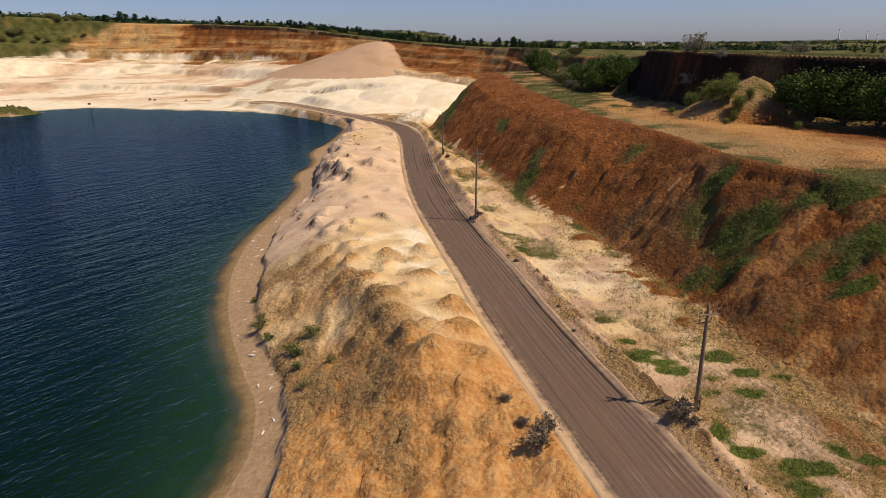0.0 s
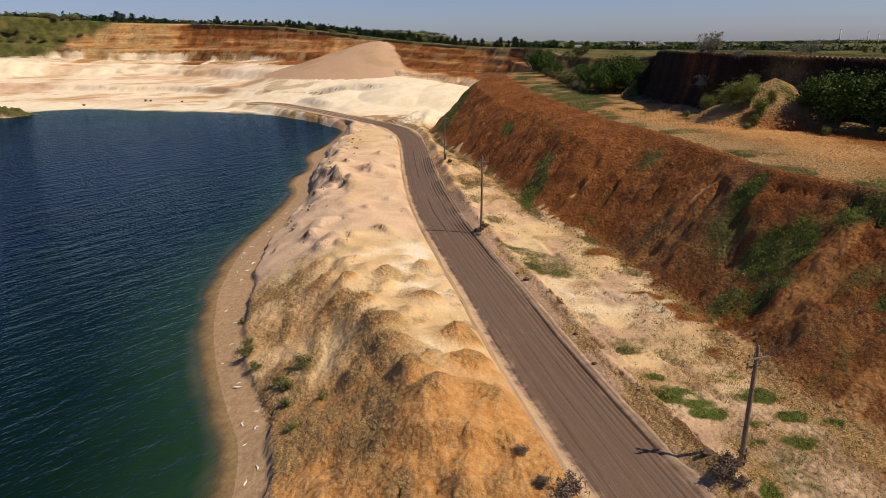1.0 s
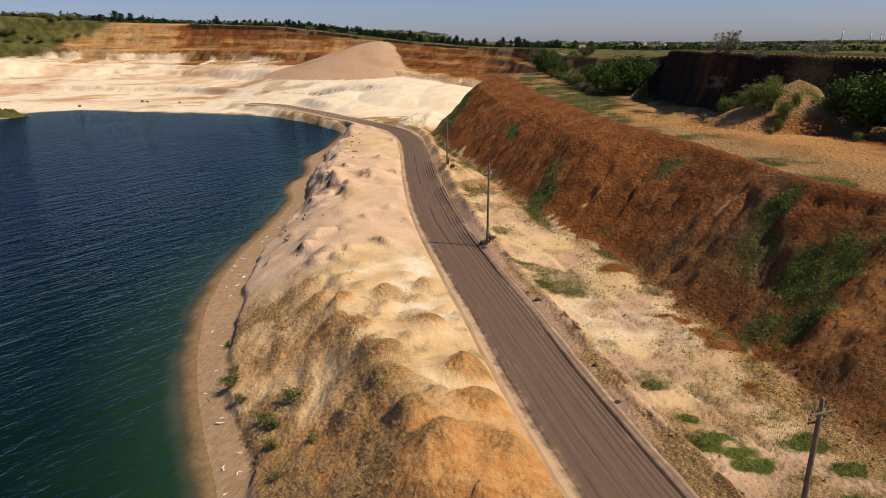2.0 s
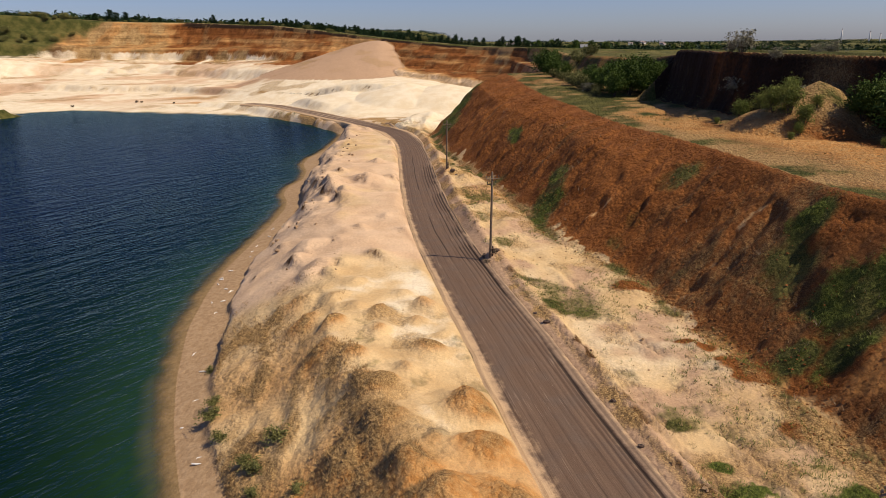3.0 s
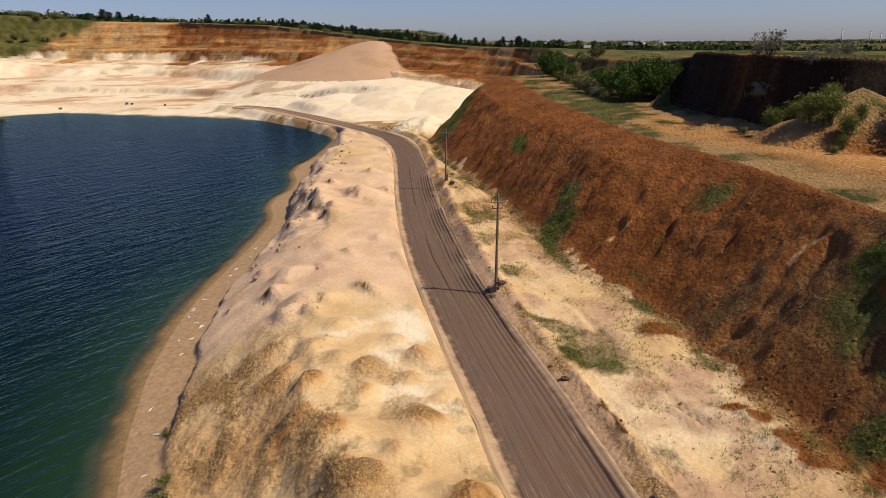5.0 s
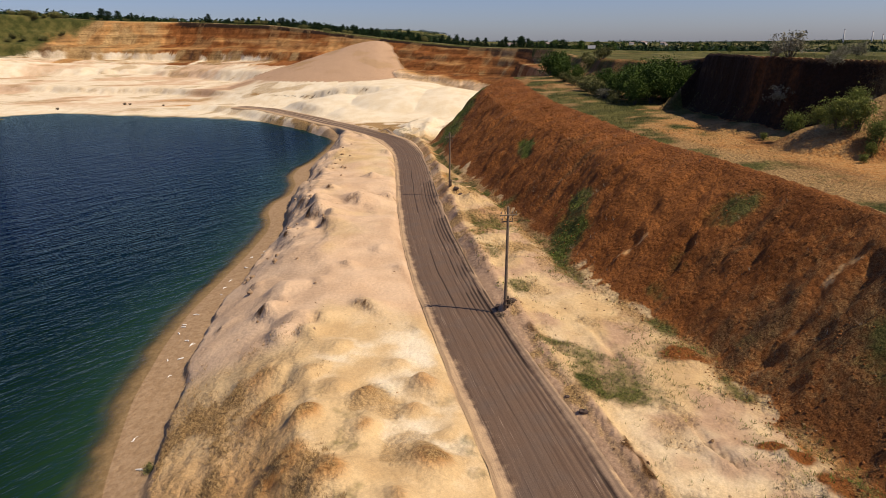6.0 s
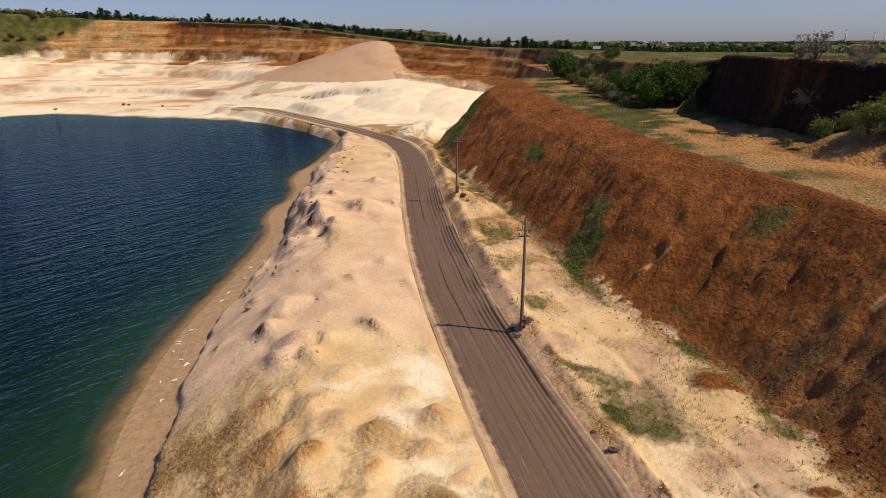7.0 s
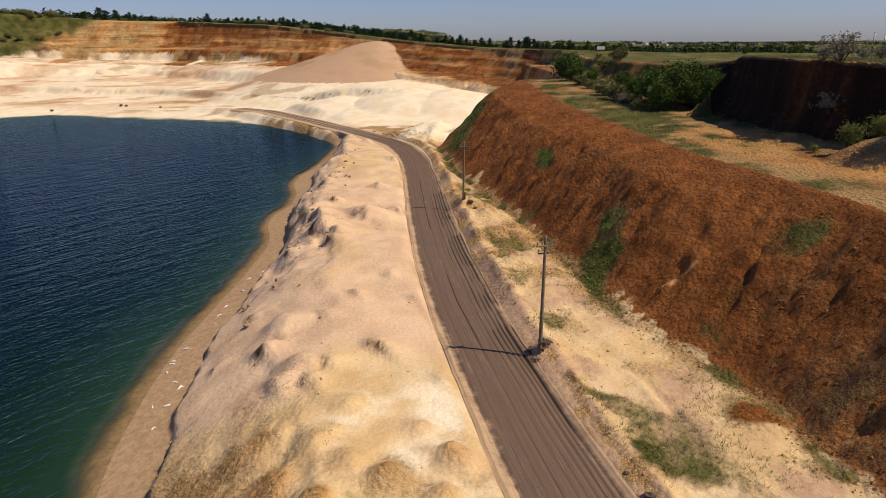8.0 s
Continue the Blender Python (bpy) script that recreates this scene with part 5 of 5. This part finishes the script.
for bx, by, bs in ((6.6, 32.8, 0.9), (5.2, 33.6, 0.5), (14.8, 33.6, 0.8), (15.3, 34.2, 0.7), (15.6, 33.0, 0.5), (3.8, 79.0, 0.5), (4.6, 79.9, 0.45), (4.4, 36.2, 0.5)):
    again(dead, bx, by, rng.uniform(0, 6), bs)

# trees along the skyline
pine = tree("pine_tree", 21, 7.5, 2.3, 520, 0.42, PINE, "dark green pine in the row on the plateau", 0.55)
pine2 = tree("pine_tree", 22, 6.5, 2.6, 520, 0.42, PINE, "dark green pine in the row on the plateau", 0.3)
leafy = tree("broad_tree", 23, 8.5, 3.4, 700, 0.5, LEAF, "broad leafy green tree on the plateau", 0.1)
hill = tree("broad_tree", 24, 8.5, 3.0, 900, 0.45, PINE, "dark broad tree standing alone on the hill above the quarry", 0.2)
stand(hill, -255, 540, 0.0, 0.5)
stand(pine, -240, 560, 0.3, 0.9)
stand(pine2, -120, 540, 1.2)
stand(leafy, 70, 470)
for x0, y0, s0 in ((-262, 536, 0.75), (-249, 533, 1.25), (-246, 536, 1.0), (-238, 534, 1.05), (-233, 540, 0.7), (-226, 538, 0.7), (-217, 545, 0.6), (-268, 545, 0.55)):
    tagged(again(hill, x0, y0, rng.uniform(0, 6), s0 * 0.8), "dark broad tree standing alone on the hill above the quarry")
for k in range(170):
    px = -205 + 265 * k / 170 + rng.uniform(-1.2, 1.2)
    back_off = 62 + 26 * rng.random() + (0.25 * px if px > 0 else 0)
    tagged(again((pine, pine2)[k % 2], px, float(far_rim_y(px)) + back_off, rng.uniform(0, 6), rng.uniform(0.35, 0.85) * (1.0 if rng.random() < 0.85 else 1.25)), group="row of pines on the plateau")
for k in range(34):
    px = 95 + 110 * rng.random()
    again(leafy, px, 260 + 60 * rng.random() - 0.35 * (px - 95), rng.uniform(0, 6), rng.uniform(0.2, 0.34))
for k in range(30):
    px = 48 + 80 * rng.random()
    again(leafy, px, 380 + 150 * rng.random(), rng.uniform(0, 6), rng.uniform(0.4, 0.8))
again(silver, 118, 226, 0, 1.6), again(silver, 112, 224, 2, 1.3)


def woods():
    """Far woods and scrub on the plain, past counting."""
    g = np.random.default_rng(31)
    v, f = [], []
    n = 0
    while n < 8500:
        d = 420 * (3200 / 420) ** g.random()
        a = g.uniform(-0.62, 0.75)
        x, y = d * math.sin(a), d * math.cos(a)
        if y < far_rim_y(x) + 70 or value_noise(np.array(x), np.array(y), 160, 7) < 0.36:
            continue
        z = float(grid_at(np.array([x]), np.array([y]))[0])
        s = g.uniform(3.0, 6.0) * (1 + d / 3000)
        c = np.array([x, y, z])
        quads(v, f, c + g.normal(size=(18, 3)) * np.array([0.55, 0.55, 0.20]) * s + np.array([0, 0, 0.30 * s]), 0.24 * s, g)
        n += 1
    return tagged(new("far_woods", mesh_of("far_woods", v, f, PINE)), "dark green woods and scrub over the distant plain", "woods", kind="stuff")


woods()


# ---- grass ----
def tufts(name, places, tall, blades, material, label, seed, spread=0.14):
    g = np.random.default_rng(seed)
    n = len(places)
    base = np.repeat(places, blades, axis=0)
    m = len(base)
    a = g.uniform(0, 6.283, m)
    off = np.stack([np.cos(a), np.sin(a), np.zeros(m)], 1)
    h = tall * g.uniform(0.45, 1.25, m)[:, None] * np.repeat(g.uniform(0.6, 1.3, n), blades)[:, None]
    root = base + off * spread * g.random(m)[:, None]
    side = np.stack([-np.sin(a), np.cos(a), np.zeros(m)], 1) * (0.012 + 0.055 * h)
    tip = root + off * h * g.uniform(0.4, 1.4, m)[:, None]
    tip[:, 2] += h[:, 0]
    root[:, 2] -= 0.05
    verts = np.stack([root - side, root + side, tip], 1).reshape(-1, 3)
    faces = np.arange(m * 3).reshape(-1, 3)
    return tagged(new(name, mesh_of(name, verts.tolist(), faces.tolist(), material)), label, "grass", kind="stuff")


def scatter(seed, count, x0, x1, y0, y1, chance):
    """Random places on the land where chance(x, y) says so."""
    g = np.random.default_rng(seed)
    x, y = g.uniform(x0, x1, count), g.uniform(y0, y1, count)
    keep = g.random(count) < chance(x, y)
    x, y = x[keep], y[keep]
    return np.stack([x, y, grid_at(x, y)], 1)


def on_flat(x, y):
    return (x > road_x(y) + 4.2) & (x < toe_x(y) + 1.5)


def bank_slope(x, y):
    return ((x > scarp_x(y) + 0.3) & (x < bank_x(y) + 1.0)) * step(80, 68, y) * step(26, 36, y) * step(0.36, 0.62, fbm(x, y, 4, 104, 4))


tufts("dry_grass", scatter(41, 26000, -24, 4, 26, 80, bank_slope), 0.15, 6, STRAW, "tufts of dry brown grass on the slope of the sand bank", 42)
tufts("green_growth", scatter(43, 70000, 6, 40, 26, 110, lambda x, y: np.clip(patches(x, y, GREENS) * 1.1 - 0.25 + 2.0 * (fbm(x, y, 1.7, 157, 4) - 0.5), 0, 1) * (patches(x, y, GREENS) > 0.1) + on_flat(x, y) * np.clip(patches(x, y, [(h[0], h[1], 1.4 * h[2], 1.4 * h[3]) for h in SPOTS if h[1] < 47]) * 1.8 - 0.3, 0, 1)), 0.12, 8, BLADE, "patches of fresh green weeds on clay and sand", 44, 0.2)
tufts("verge_weeds", scatter(45, 24000, 2, 26, 26, 130, lambda x, y: on_flat(x, y) * (0.04 + 0.8 * step(0.48, 0.68, fbm(x, y, 4, 104, 4)))), 0.16, 6, WEED, "sparse pale green weeds on the sandy verge", 46)
tufts("straw_weeds", scatter(47, 7000, 2, 26, 26, 190, lambda x, y: on_flat(x, y) * (0.02 + 0.7 * step(0.5, 0.65, fbm(x, y, 3, 120, 4)))), 0.18, 5, STRAW, "sparse straw-coloured weeds on the sandy verge", 48)
tufts("clay_weeds", scatter(49, 12000, 8, 40, 40, 200, lambda x, y: ((x > toe_x(y)) & (x < crest_x(y))) * 0.25 * step(0.45, 0.7, fbm(x, y, 7, 124, 4))), 0.28, 5, BROWN, "dry brown weeds over the red clay slope", 50)
tufts("terrace_grass", scatter(51, 26000, 16, 62, 62, 205, lambda x, y: ((x > crest_x(y)) & (x < foot_x(y) + 2)) * (0.02 + 0.9 * step(100, 120, y) * step(0.35, 0.6, fbm(x, y, 4, 104, 4)))), 0.20, 5, OLIVE, "thin yellow-green grass along the terrace", 52)
tufts("rim_grass", scatter(53, 16000, 40, 80, 70, 190, lambda x, y: (x > foot_x(y) + rim_gap(y) * 0.95) * 0.8), 0.22, 5, OLIVE, "long green grass on top of the cliff", 54, 0.3)


tufts("shore_reeds", scatter(55, 9000, -150, -40, 240, 316, lambda x, y: (y > far_shore_y(x) - 1) * (y < far_shore_y(x) + 5) * step(0.42, 0.6, fbm(x, y, 9, 151, 3)) * (abs(x - road_x(y)) > 6)), 0.7, 5, OLIVE, "yellow-green reeds along the far shore", 56, 0.5)
for bx, by, bs in ((-150, 340, 1.0), (-147, 339, 0.8), (-128, 330, 0.7), (-176, 330, 0.9)):
    tagged(again(dead, bx, by, rng.uniform(0, 6), bs), "dark heap of dead brush lying on the white sand", "brush pile")

# ---- utility poles ----
POLE_WOOD = wood_material("weathered_pole_wood", (0.10, 0.075, 0.05), (0.26, 0.20, 0.14))
STUB_WOOD = wood_material("tarred_wood", (0.02, 0.016, 0.012), (0.06, 0.045, 0.035))


def plain_material(name, colour, rough, metal=0.0):
    n = Nodes(name)
    shade = n.mix(n.noise(20, 3), tuple(0.75 * c for c in colour), tuple(min(1.0, 1.15 * c) for c in colour))
    n.done(shade, rough, None, 0.4)
    n.bsdf.inputs["Metallic"].default_value = metal
    return n.mat


STEEL, GLASSY = plain_material("rusty_steel", (0.14, 0.09, 0.06), 0.7, 0.6), plain_material("brown_porcelain", (0.16, 0.13, 0.11), 0.25)


def lathe(profile, sides, at=(0, 0, 0)):
    v, f = [], []
    for r, z in profile:
        v += [np.array([at[0] + r * math.cos(2 * math.pi * k / sides), at[1] + r * math.sin(2 * math.pi * k / sides), at[2] + z]) for k in range(sides)]
    for i in range(len(profile) - 1):
        f += [(i * sides + k, i * sides + (k + 1) % sides, (i + 1) * sides + (k + 1) % sides, (i + 1) * sides + k) for k in range(sides)]
    v += [np.array([at[0], at[1], at[2] + profile[0][1]]), np.array([at[0], at[1], at[2] + profile[-1][1]])]
    f += [(len(v) - 2, (k + 1) % sides, k) for k in range(sides)]
    top = (len(profile) - 1) * sides
    f += [(len(v) - 1, top + k, top + (k + 1) % sides) for k in range(sides)]
    return v, f


def box(x0, x1, y0, y1, z0, z1, cut=0.012):
    bm = bmesh.new()
    bmesh.ops.create_cube(bm, size=1.0)
    for v in bm.verts:
        v.co = Vector(((x0 + x1) / 2 + v.co.x * (x1 - x0), (y0 + y1) / 2 + v.co.y * (y1 - y0), (z0 + z1) / 2 + v.co.z * (z1 - z0)))
    if cut:
        bmesh.ops.bevel(bm, geom=bm.edges[:], offset=cut, segments=1, affect="EDGES")
    bm.verts.index_update()
    out = [v.co.copy() for v in bm.verts], [[v.index for v in f.verts] for f in bm.faces]
    bm.free()
    return out


def utility_pole(x, y, tall, turn, label):
    root = tagged(new("utility_pole"), label, "utility pole", group="line of poles beside the road")
    part("pole", mesh_of("pole", *lathe([(0.15, -1.0), (0.148, 0.3), (0.135, 2.5), (0.12, 5.0), (0.10, tall - 0.25), (0.085, tall - 0.05), (0.03, tall)], 12), POLE_WOOD, True), root)
    part("stub", mesh_of("stub", *lathe([(0.13, -0.8), (0.13, 0.8), (0.12, 1.05), (0.05, 1.1)], 10, (0.2, 0.05, 0)), STUB_WOOD, True), root, "short dark tarred foot post")
    for z in (0.35, 0.85):
        part("wire_band", mesh_of("wire_band", *lathe([(0.27, z - 0.03), (0.285, z), (0.27, z + 0.03)], 14, (0.1, 0.02, 0)), STEEL), root, "rusty wire band")
    arm = part("crossarm", mesh_of("crossarm", *box(-0.72, 0.72, -0.17, -0.08, tall - 0.75, tall - 0.65), POLE_WOOD), root)
    low = part("crossarm", mesh_of("crossarm", *box(-0.5, 0.5, 0.08, 0.16, tall - 1.35, tall - 1.26), POLE_WOOD), root)
    for holder, xs, zz, yy in ((arm, (-0.64, -0.3, 0.3, 0.64), tall - 0.65, -0.125), (low, (-0.44, 0.44), tall - 1.26, 0.12)):
        for px in xs:
            part("insulator", mesh_of("insulator", *lathe([(0.012, -0.02), (0.012, 0.10), (0.055, 0.11), (0.06, 0.15), (0.035, 0.18), (0.05, 0.21), (0.02, 0.26)], 10, (px, yy, zz)), GLASSY, True), holder)
    for s in (-1, 1):
        v, f = [], []
        tube(v, f, [np.array([0.45 * s, -0.11, tall - 0.72]), np.array([0.03 * s, -0.10, tall - 1.2])], [0.018, 0.018], 5)
        part("brace", mesh_of("brace", v, f, STEEL), root)
    root.location = (x, y, float(grid_at(np.array([x]), np.array([y]))[0]))
    root.rotation_euler = (0, radians(0.8), turn)
    return root


utility_pole(16.5, 35.3, 7.4, 0.35, "weathered wooden utility pole with a dark tarred foot among weeds")
utility_pole(4.25, 79.5, 8.9, 0.25, "weathered wooden utility pole standing in dug earth by the road")
utility_pole(-0.2, 126.3, 8.2, 0.2, "weathered wooden utility pole beside a heap of earth")

# ---- far buildings ----
WHITE, SLATE = plain_material("whitewashed_wall", (0.72, 0.70, 0.66), 0.9), plain_material("grey_roofing", (0.28, 0.22, 0.2), 0.85)


def house(x, y, w, d, h, turn, label="small whitewashed house on the distant hillside"):
    root = tagged(new("house"), label, "house")
    part("wall", mesh_of("wall", *box(-w / 2, w / 2, -d / 2, d / 2, -3, h, 0)[0:2], WHITE), root)
    v = [(-w * 0.55, -d * 0.58, h), (w * 0.55, -d * 0.58, h), (w * 0.55, d * 0.58, h), (-w * 0.55, d * 0.58, h), (-w * 0.55, 0, h + d * 0.4), (w * 0.55, 0, h + d * 0.4)]
    part("roof", mesh_of("roof", v, [(0, 1, 5, 4), (2, 3, 4, 5), (0, 4, 3), (1, 2, 5), (0, 3, 2, 1)], SLATE), root)
    stand(root, x, y, turn)
    return root


g = np.random.default_rng(77)
for k in range(16):
    a = g.uniform(0.085, 0.16) if k < 11 else g.uniform(0.24, 0.32)
    d = g.uniform(2350, 2800)
    house(d * math.sin(a), d * math.cos(a), g.uniform(8, 16), g.uniform(7, 9), g.uniform(3, 6), g.uniform(-0.5, 0.5))
for a, tall in ((0.515, 45), (0.545, 38), (0.556, 30)):
    d = 2700
    tower = tagged(new("factory_chimney"), "thin grey factory chimney on the horizon", "chimney")
    part("shaft", mesh_of("shaft", *lathe([(3.0, -6), (2.2, tall * 0.5), (1.6, tall)], 10), WHITE, True), tower)
    part("cap", mesh_of("cap", *lathe([(1.9, tall - 1), (1.9, tall + 1)], 10), SLATE), tower)
    stand(tower, d * math.sin(a), d * math.cos(a))
sign = tagged(new("signboard"), "small white board on two posts on the plateau edge", "signboard")
part("board", mesh_of("board", *box(-1.5, 1.5, -0.05, 0.05, 0.6, 1.8), WHITE), sign)
for s in (-1.2, 1.2):
    part("post", mesh_of("post", *box(s - 0.05, s + 0.05, 0.05, 0.15, -0.5, 1.7), POLE_WOOD), sign)
stand(sign, 57.0, 300)


# ---- litter, clods and stones ----
FOAM, CLOD = plain_material("white_litter", (0.75, 0.73, 0.68), 0.7), plain_material("dark_clod", (0.09, 0.06, 0.045), 0.95)
PALE_CLOD = plain_material("sand_clod", (0.33, 0.22, 0.125), 0.95)


def lump(seed, rough=0.35):
    g = np.random.default_rng(seed)
    bm = bmesh.new()
    bmesh.ops.create_icosphere(bm, subdivisions=2, radius=1.0)
    for v in bm.verts:
        v.co *= 1 + rough * (noise.noise(v.co * 1.7 + Vector((seed, 0, 0)))) + 0.12 * g.normal()
        v.co.z *= 0.7
    bm.verts.index_update()
    out = [v.co.copy() for v in bm.verts], [[v.index for v in f.verts] for f in bm.faces]
    bm.free()
    return out


clod_mesh = [mesh_of("clod", *lump(k), CLOD) for k in range(3)]
pale_mesh = [mesh_of("clod", *lump(k + 5), PALE_CLOD) for k in range(3)]
g = np.random.default_rng(88)
for cx, cy, s in ((7.9, 64.1, 0.26), (7.2, 66.1, 0.14), (10.4, 52.0, 0.16), (4.9, 80.2, 0.28), (3.7, 80.2, 0.24), (3.9, 79.0, 0.2), (15.2, 33.8, 0.3), (14.6, 35.4, 0.28), (10.9, 47.3, 0.16), (0.8, 126.0, 0.4), (1.4, 124.8, 0.35)):
    ob = tagged(new("clod", clod_mesh[int(cx * 7) % 3]), "dark lump of dug earth beside the road", "clod", group="clods along the road")
    ob.scale, ob.rotation_euler = (s, s * 1.2, s), (0, 0, g.uniform(0, 6))
    ob.location = (cx, cy, float(grid_at(np.array([cx]), np.array([cy]))[0]) + 0.3 * s)
for k in range(44):
    cy = g.uniform(88, 190)
    cx = scarp_x(cy) + g.uniform(0.5, 9)
    s = g.uniform(0.12, 0.36)
    ob = tagged(new("sand_clod", pale_mesh[k % 3]), "broken lump of brown sand on the eroded bank", "clod", group="lumps on the eroded bank")
    ob.scale, ob.rotation_euler = (s, s * g.uniform(0.8, 1.5), s), (g.uniform(-0.4, 0.4), 0, g.uniform(0, 6))
    ob.location = (cx, cy, float(grid_at(np.array([cx]), np.array([cy]))[0]) + 0.2 * s)
for k in range(30):
    cy = g.uniform(38, 120)
    f = g.uniform(0.25, 0.8)
    cx = shore_x(cy) * (1 - f) + scarp_x(cy) * f
    v, fc = [], []
    pts = [np.array([0, 0, 0.02])]
    ang = g.uniform(1.0, 2.2)
    for _ in range(4):
        ang += g.normal() * 0.6
        pts.append(pts[-1] + np.array([math.cos(ang), math.sin(ang), 0]) * g.uniform(0.08, 0.28))
    tube(v, fc, pts, [0.02, 0.06, 0.07, 0.05, 0.02], 5)
    ob = tagged(new("litter_scrap", mesh_of("litter_scrap", v, fc, FOAM)), "scrap of white foam washed up on the wet beach", "litter", group="scraps along the waterline")
    ob.location = (cx, cy, float(grid_at(np.array([cx]), np.array([cy]))[0]) + 0.01)


# ---- loose clods, past counting ----
def clod_material(name, dark, light):
    n = Nodes(name)
    each = n.geo.outputs["Random Per Island"]
    return n.done(n.mix(n.ramp(n.math("MULTIPLY_ADD", each, 0.6, n.math("MULTIPLY", n.noise(6.0, 3), 0.4)), 0.25, 0.8), dark, light), 0.95, None, 0.1)


def rubble(name, places, low, high, material, label, seed):
    """Small angular lumps, squashed and turned at random, half sunk in the soil."""
    g = np.random.default_rng(seed)
    n = len(places)
    shape = np.array([(1, 0, 0), (0.3, 1, 0), (-0.9, 0.5, 0), (-0.6, -0.8, 0), (0.5, -0.8, 0), (0.1, 0.1, 0.8), (0, 0, -0.6)])
    faces = np.array([(0, 1, 5), (1, 2, 5), (2, 3, 5), (3, 4, 5), (4, 0, 5), (1, 0, 6), (2, 1, 6), (3, 2, 6), (4, 3, 6), (0, 4, 6)])
    a, s = g.uniform(0, 6.283, n), low * (high / low) ** (g.random(n) ** 2.2)
    v = shape[None] * (1 + 0.5 * (g.random((n, 7, 3)) - 0.5)) * s[:, None, None] * g.uniform(0.6, 1.2, (n, 1, 3))
    x = v[:, :, 0] * np.cos(a)[:, None] - v[:, :, 1] * np.sin(a)[:, None]
    y = v[:, :, 0] * np.sin(a)[:, None] + v[:, :, 1] * np.cos(a)[:, None]
    co = np.stack([x, y, v[:, :, 2]], 2) + places[:, None, :] + np.array([0, 0, 0.02])
    every = (faces[None] + 7 * np.arange(n)[:, None, None]).reshape(-1, 3)
    return tagged(new(name, mesh_of(name, co.reshape(-1, 3).tolist(), every.tolist(), material)), label, "rubble", kind="stuff")


CLAY_LUMP = clod_material("red_clay_lump", (0.14, 0.053, 0.017), (0.30, 0.125, 0.042))
SAND_LUMP = clod_material("brown_sand_lump", (0.22, 0.135, 0.068), (0.50, 0.34, 0.19))
rubble("clay_rubble", scatter(61, 26000, 2, 40, 40, 200, lambda x, y: (x > toe_x(y) - 0.5) * (x < crest_x(y)) * (0.15 + 0.8 * step(0.42, 0.62, fbm(x, y, 5, 170, 3)) + 0.5 * step(4, 0, x - toe_x(y)))), 0.045, 0.13, CLAY_LUMP, "loose red-brown clay lumps over the spoil slope", 62)
near_cut = [(h[0] - 0.4 * h[2], h[1] - 0.3 * h[2], 1.1 * h[2], 1.1 * h[2]) for h in CUTS]
rubble("sand_rubble", scatter(63, 5000, -32, 4, 28, 200, lambda x, y: (x > scarp_x(y) + 0.2) * (x < road_x(y) - 4.4) * (0.9 * step(0.4, 0.9, patches(x, y, near_cut)) + 0.10 * step(0.60, 0.70, fbm(x, y, 4, 171, 3)))), 0.05, 0.20, SAND_LUMP, "broken brown sand lumps under the eroded mounds", 64)
rubble("verge_rubble", scatter(65, 7000, -6, 26, 26, 190, lambda x, y: on_flat(x, y) * (0.04 + 0.7 * step(1.2, 0.4, abs(x - road_x(y) - road_half(y) - 1.4)) + 0.4 * step(0.58, 0.70, fbm(x, y, 3, 172, 3)))), 0.05, 0.18, SAND_LUMP, "small brown lumps and stones along the verge", 66)
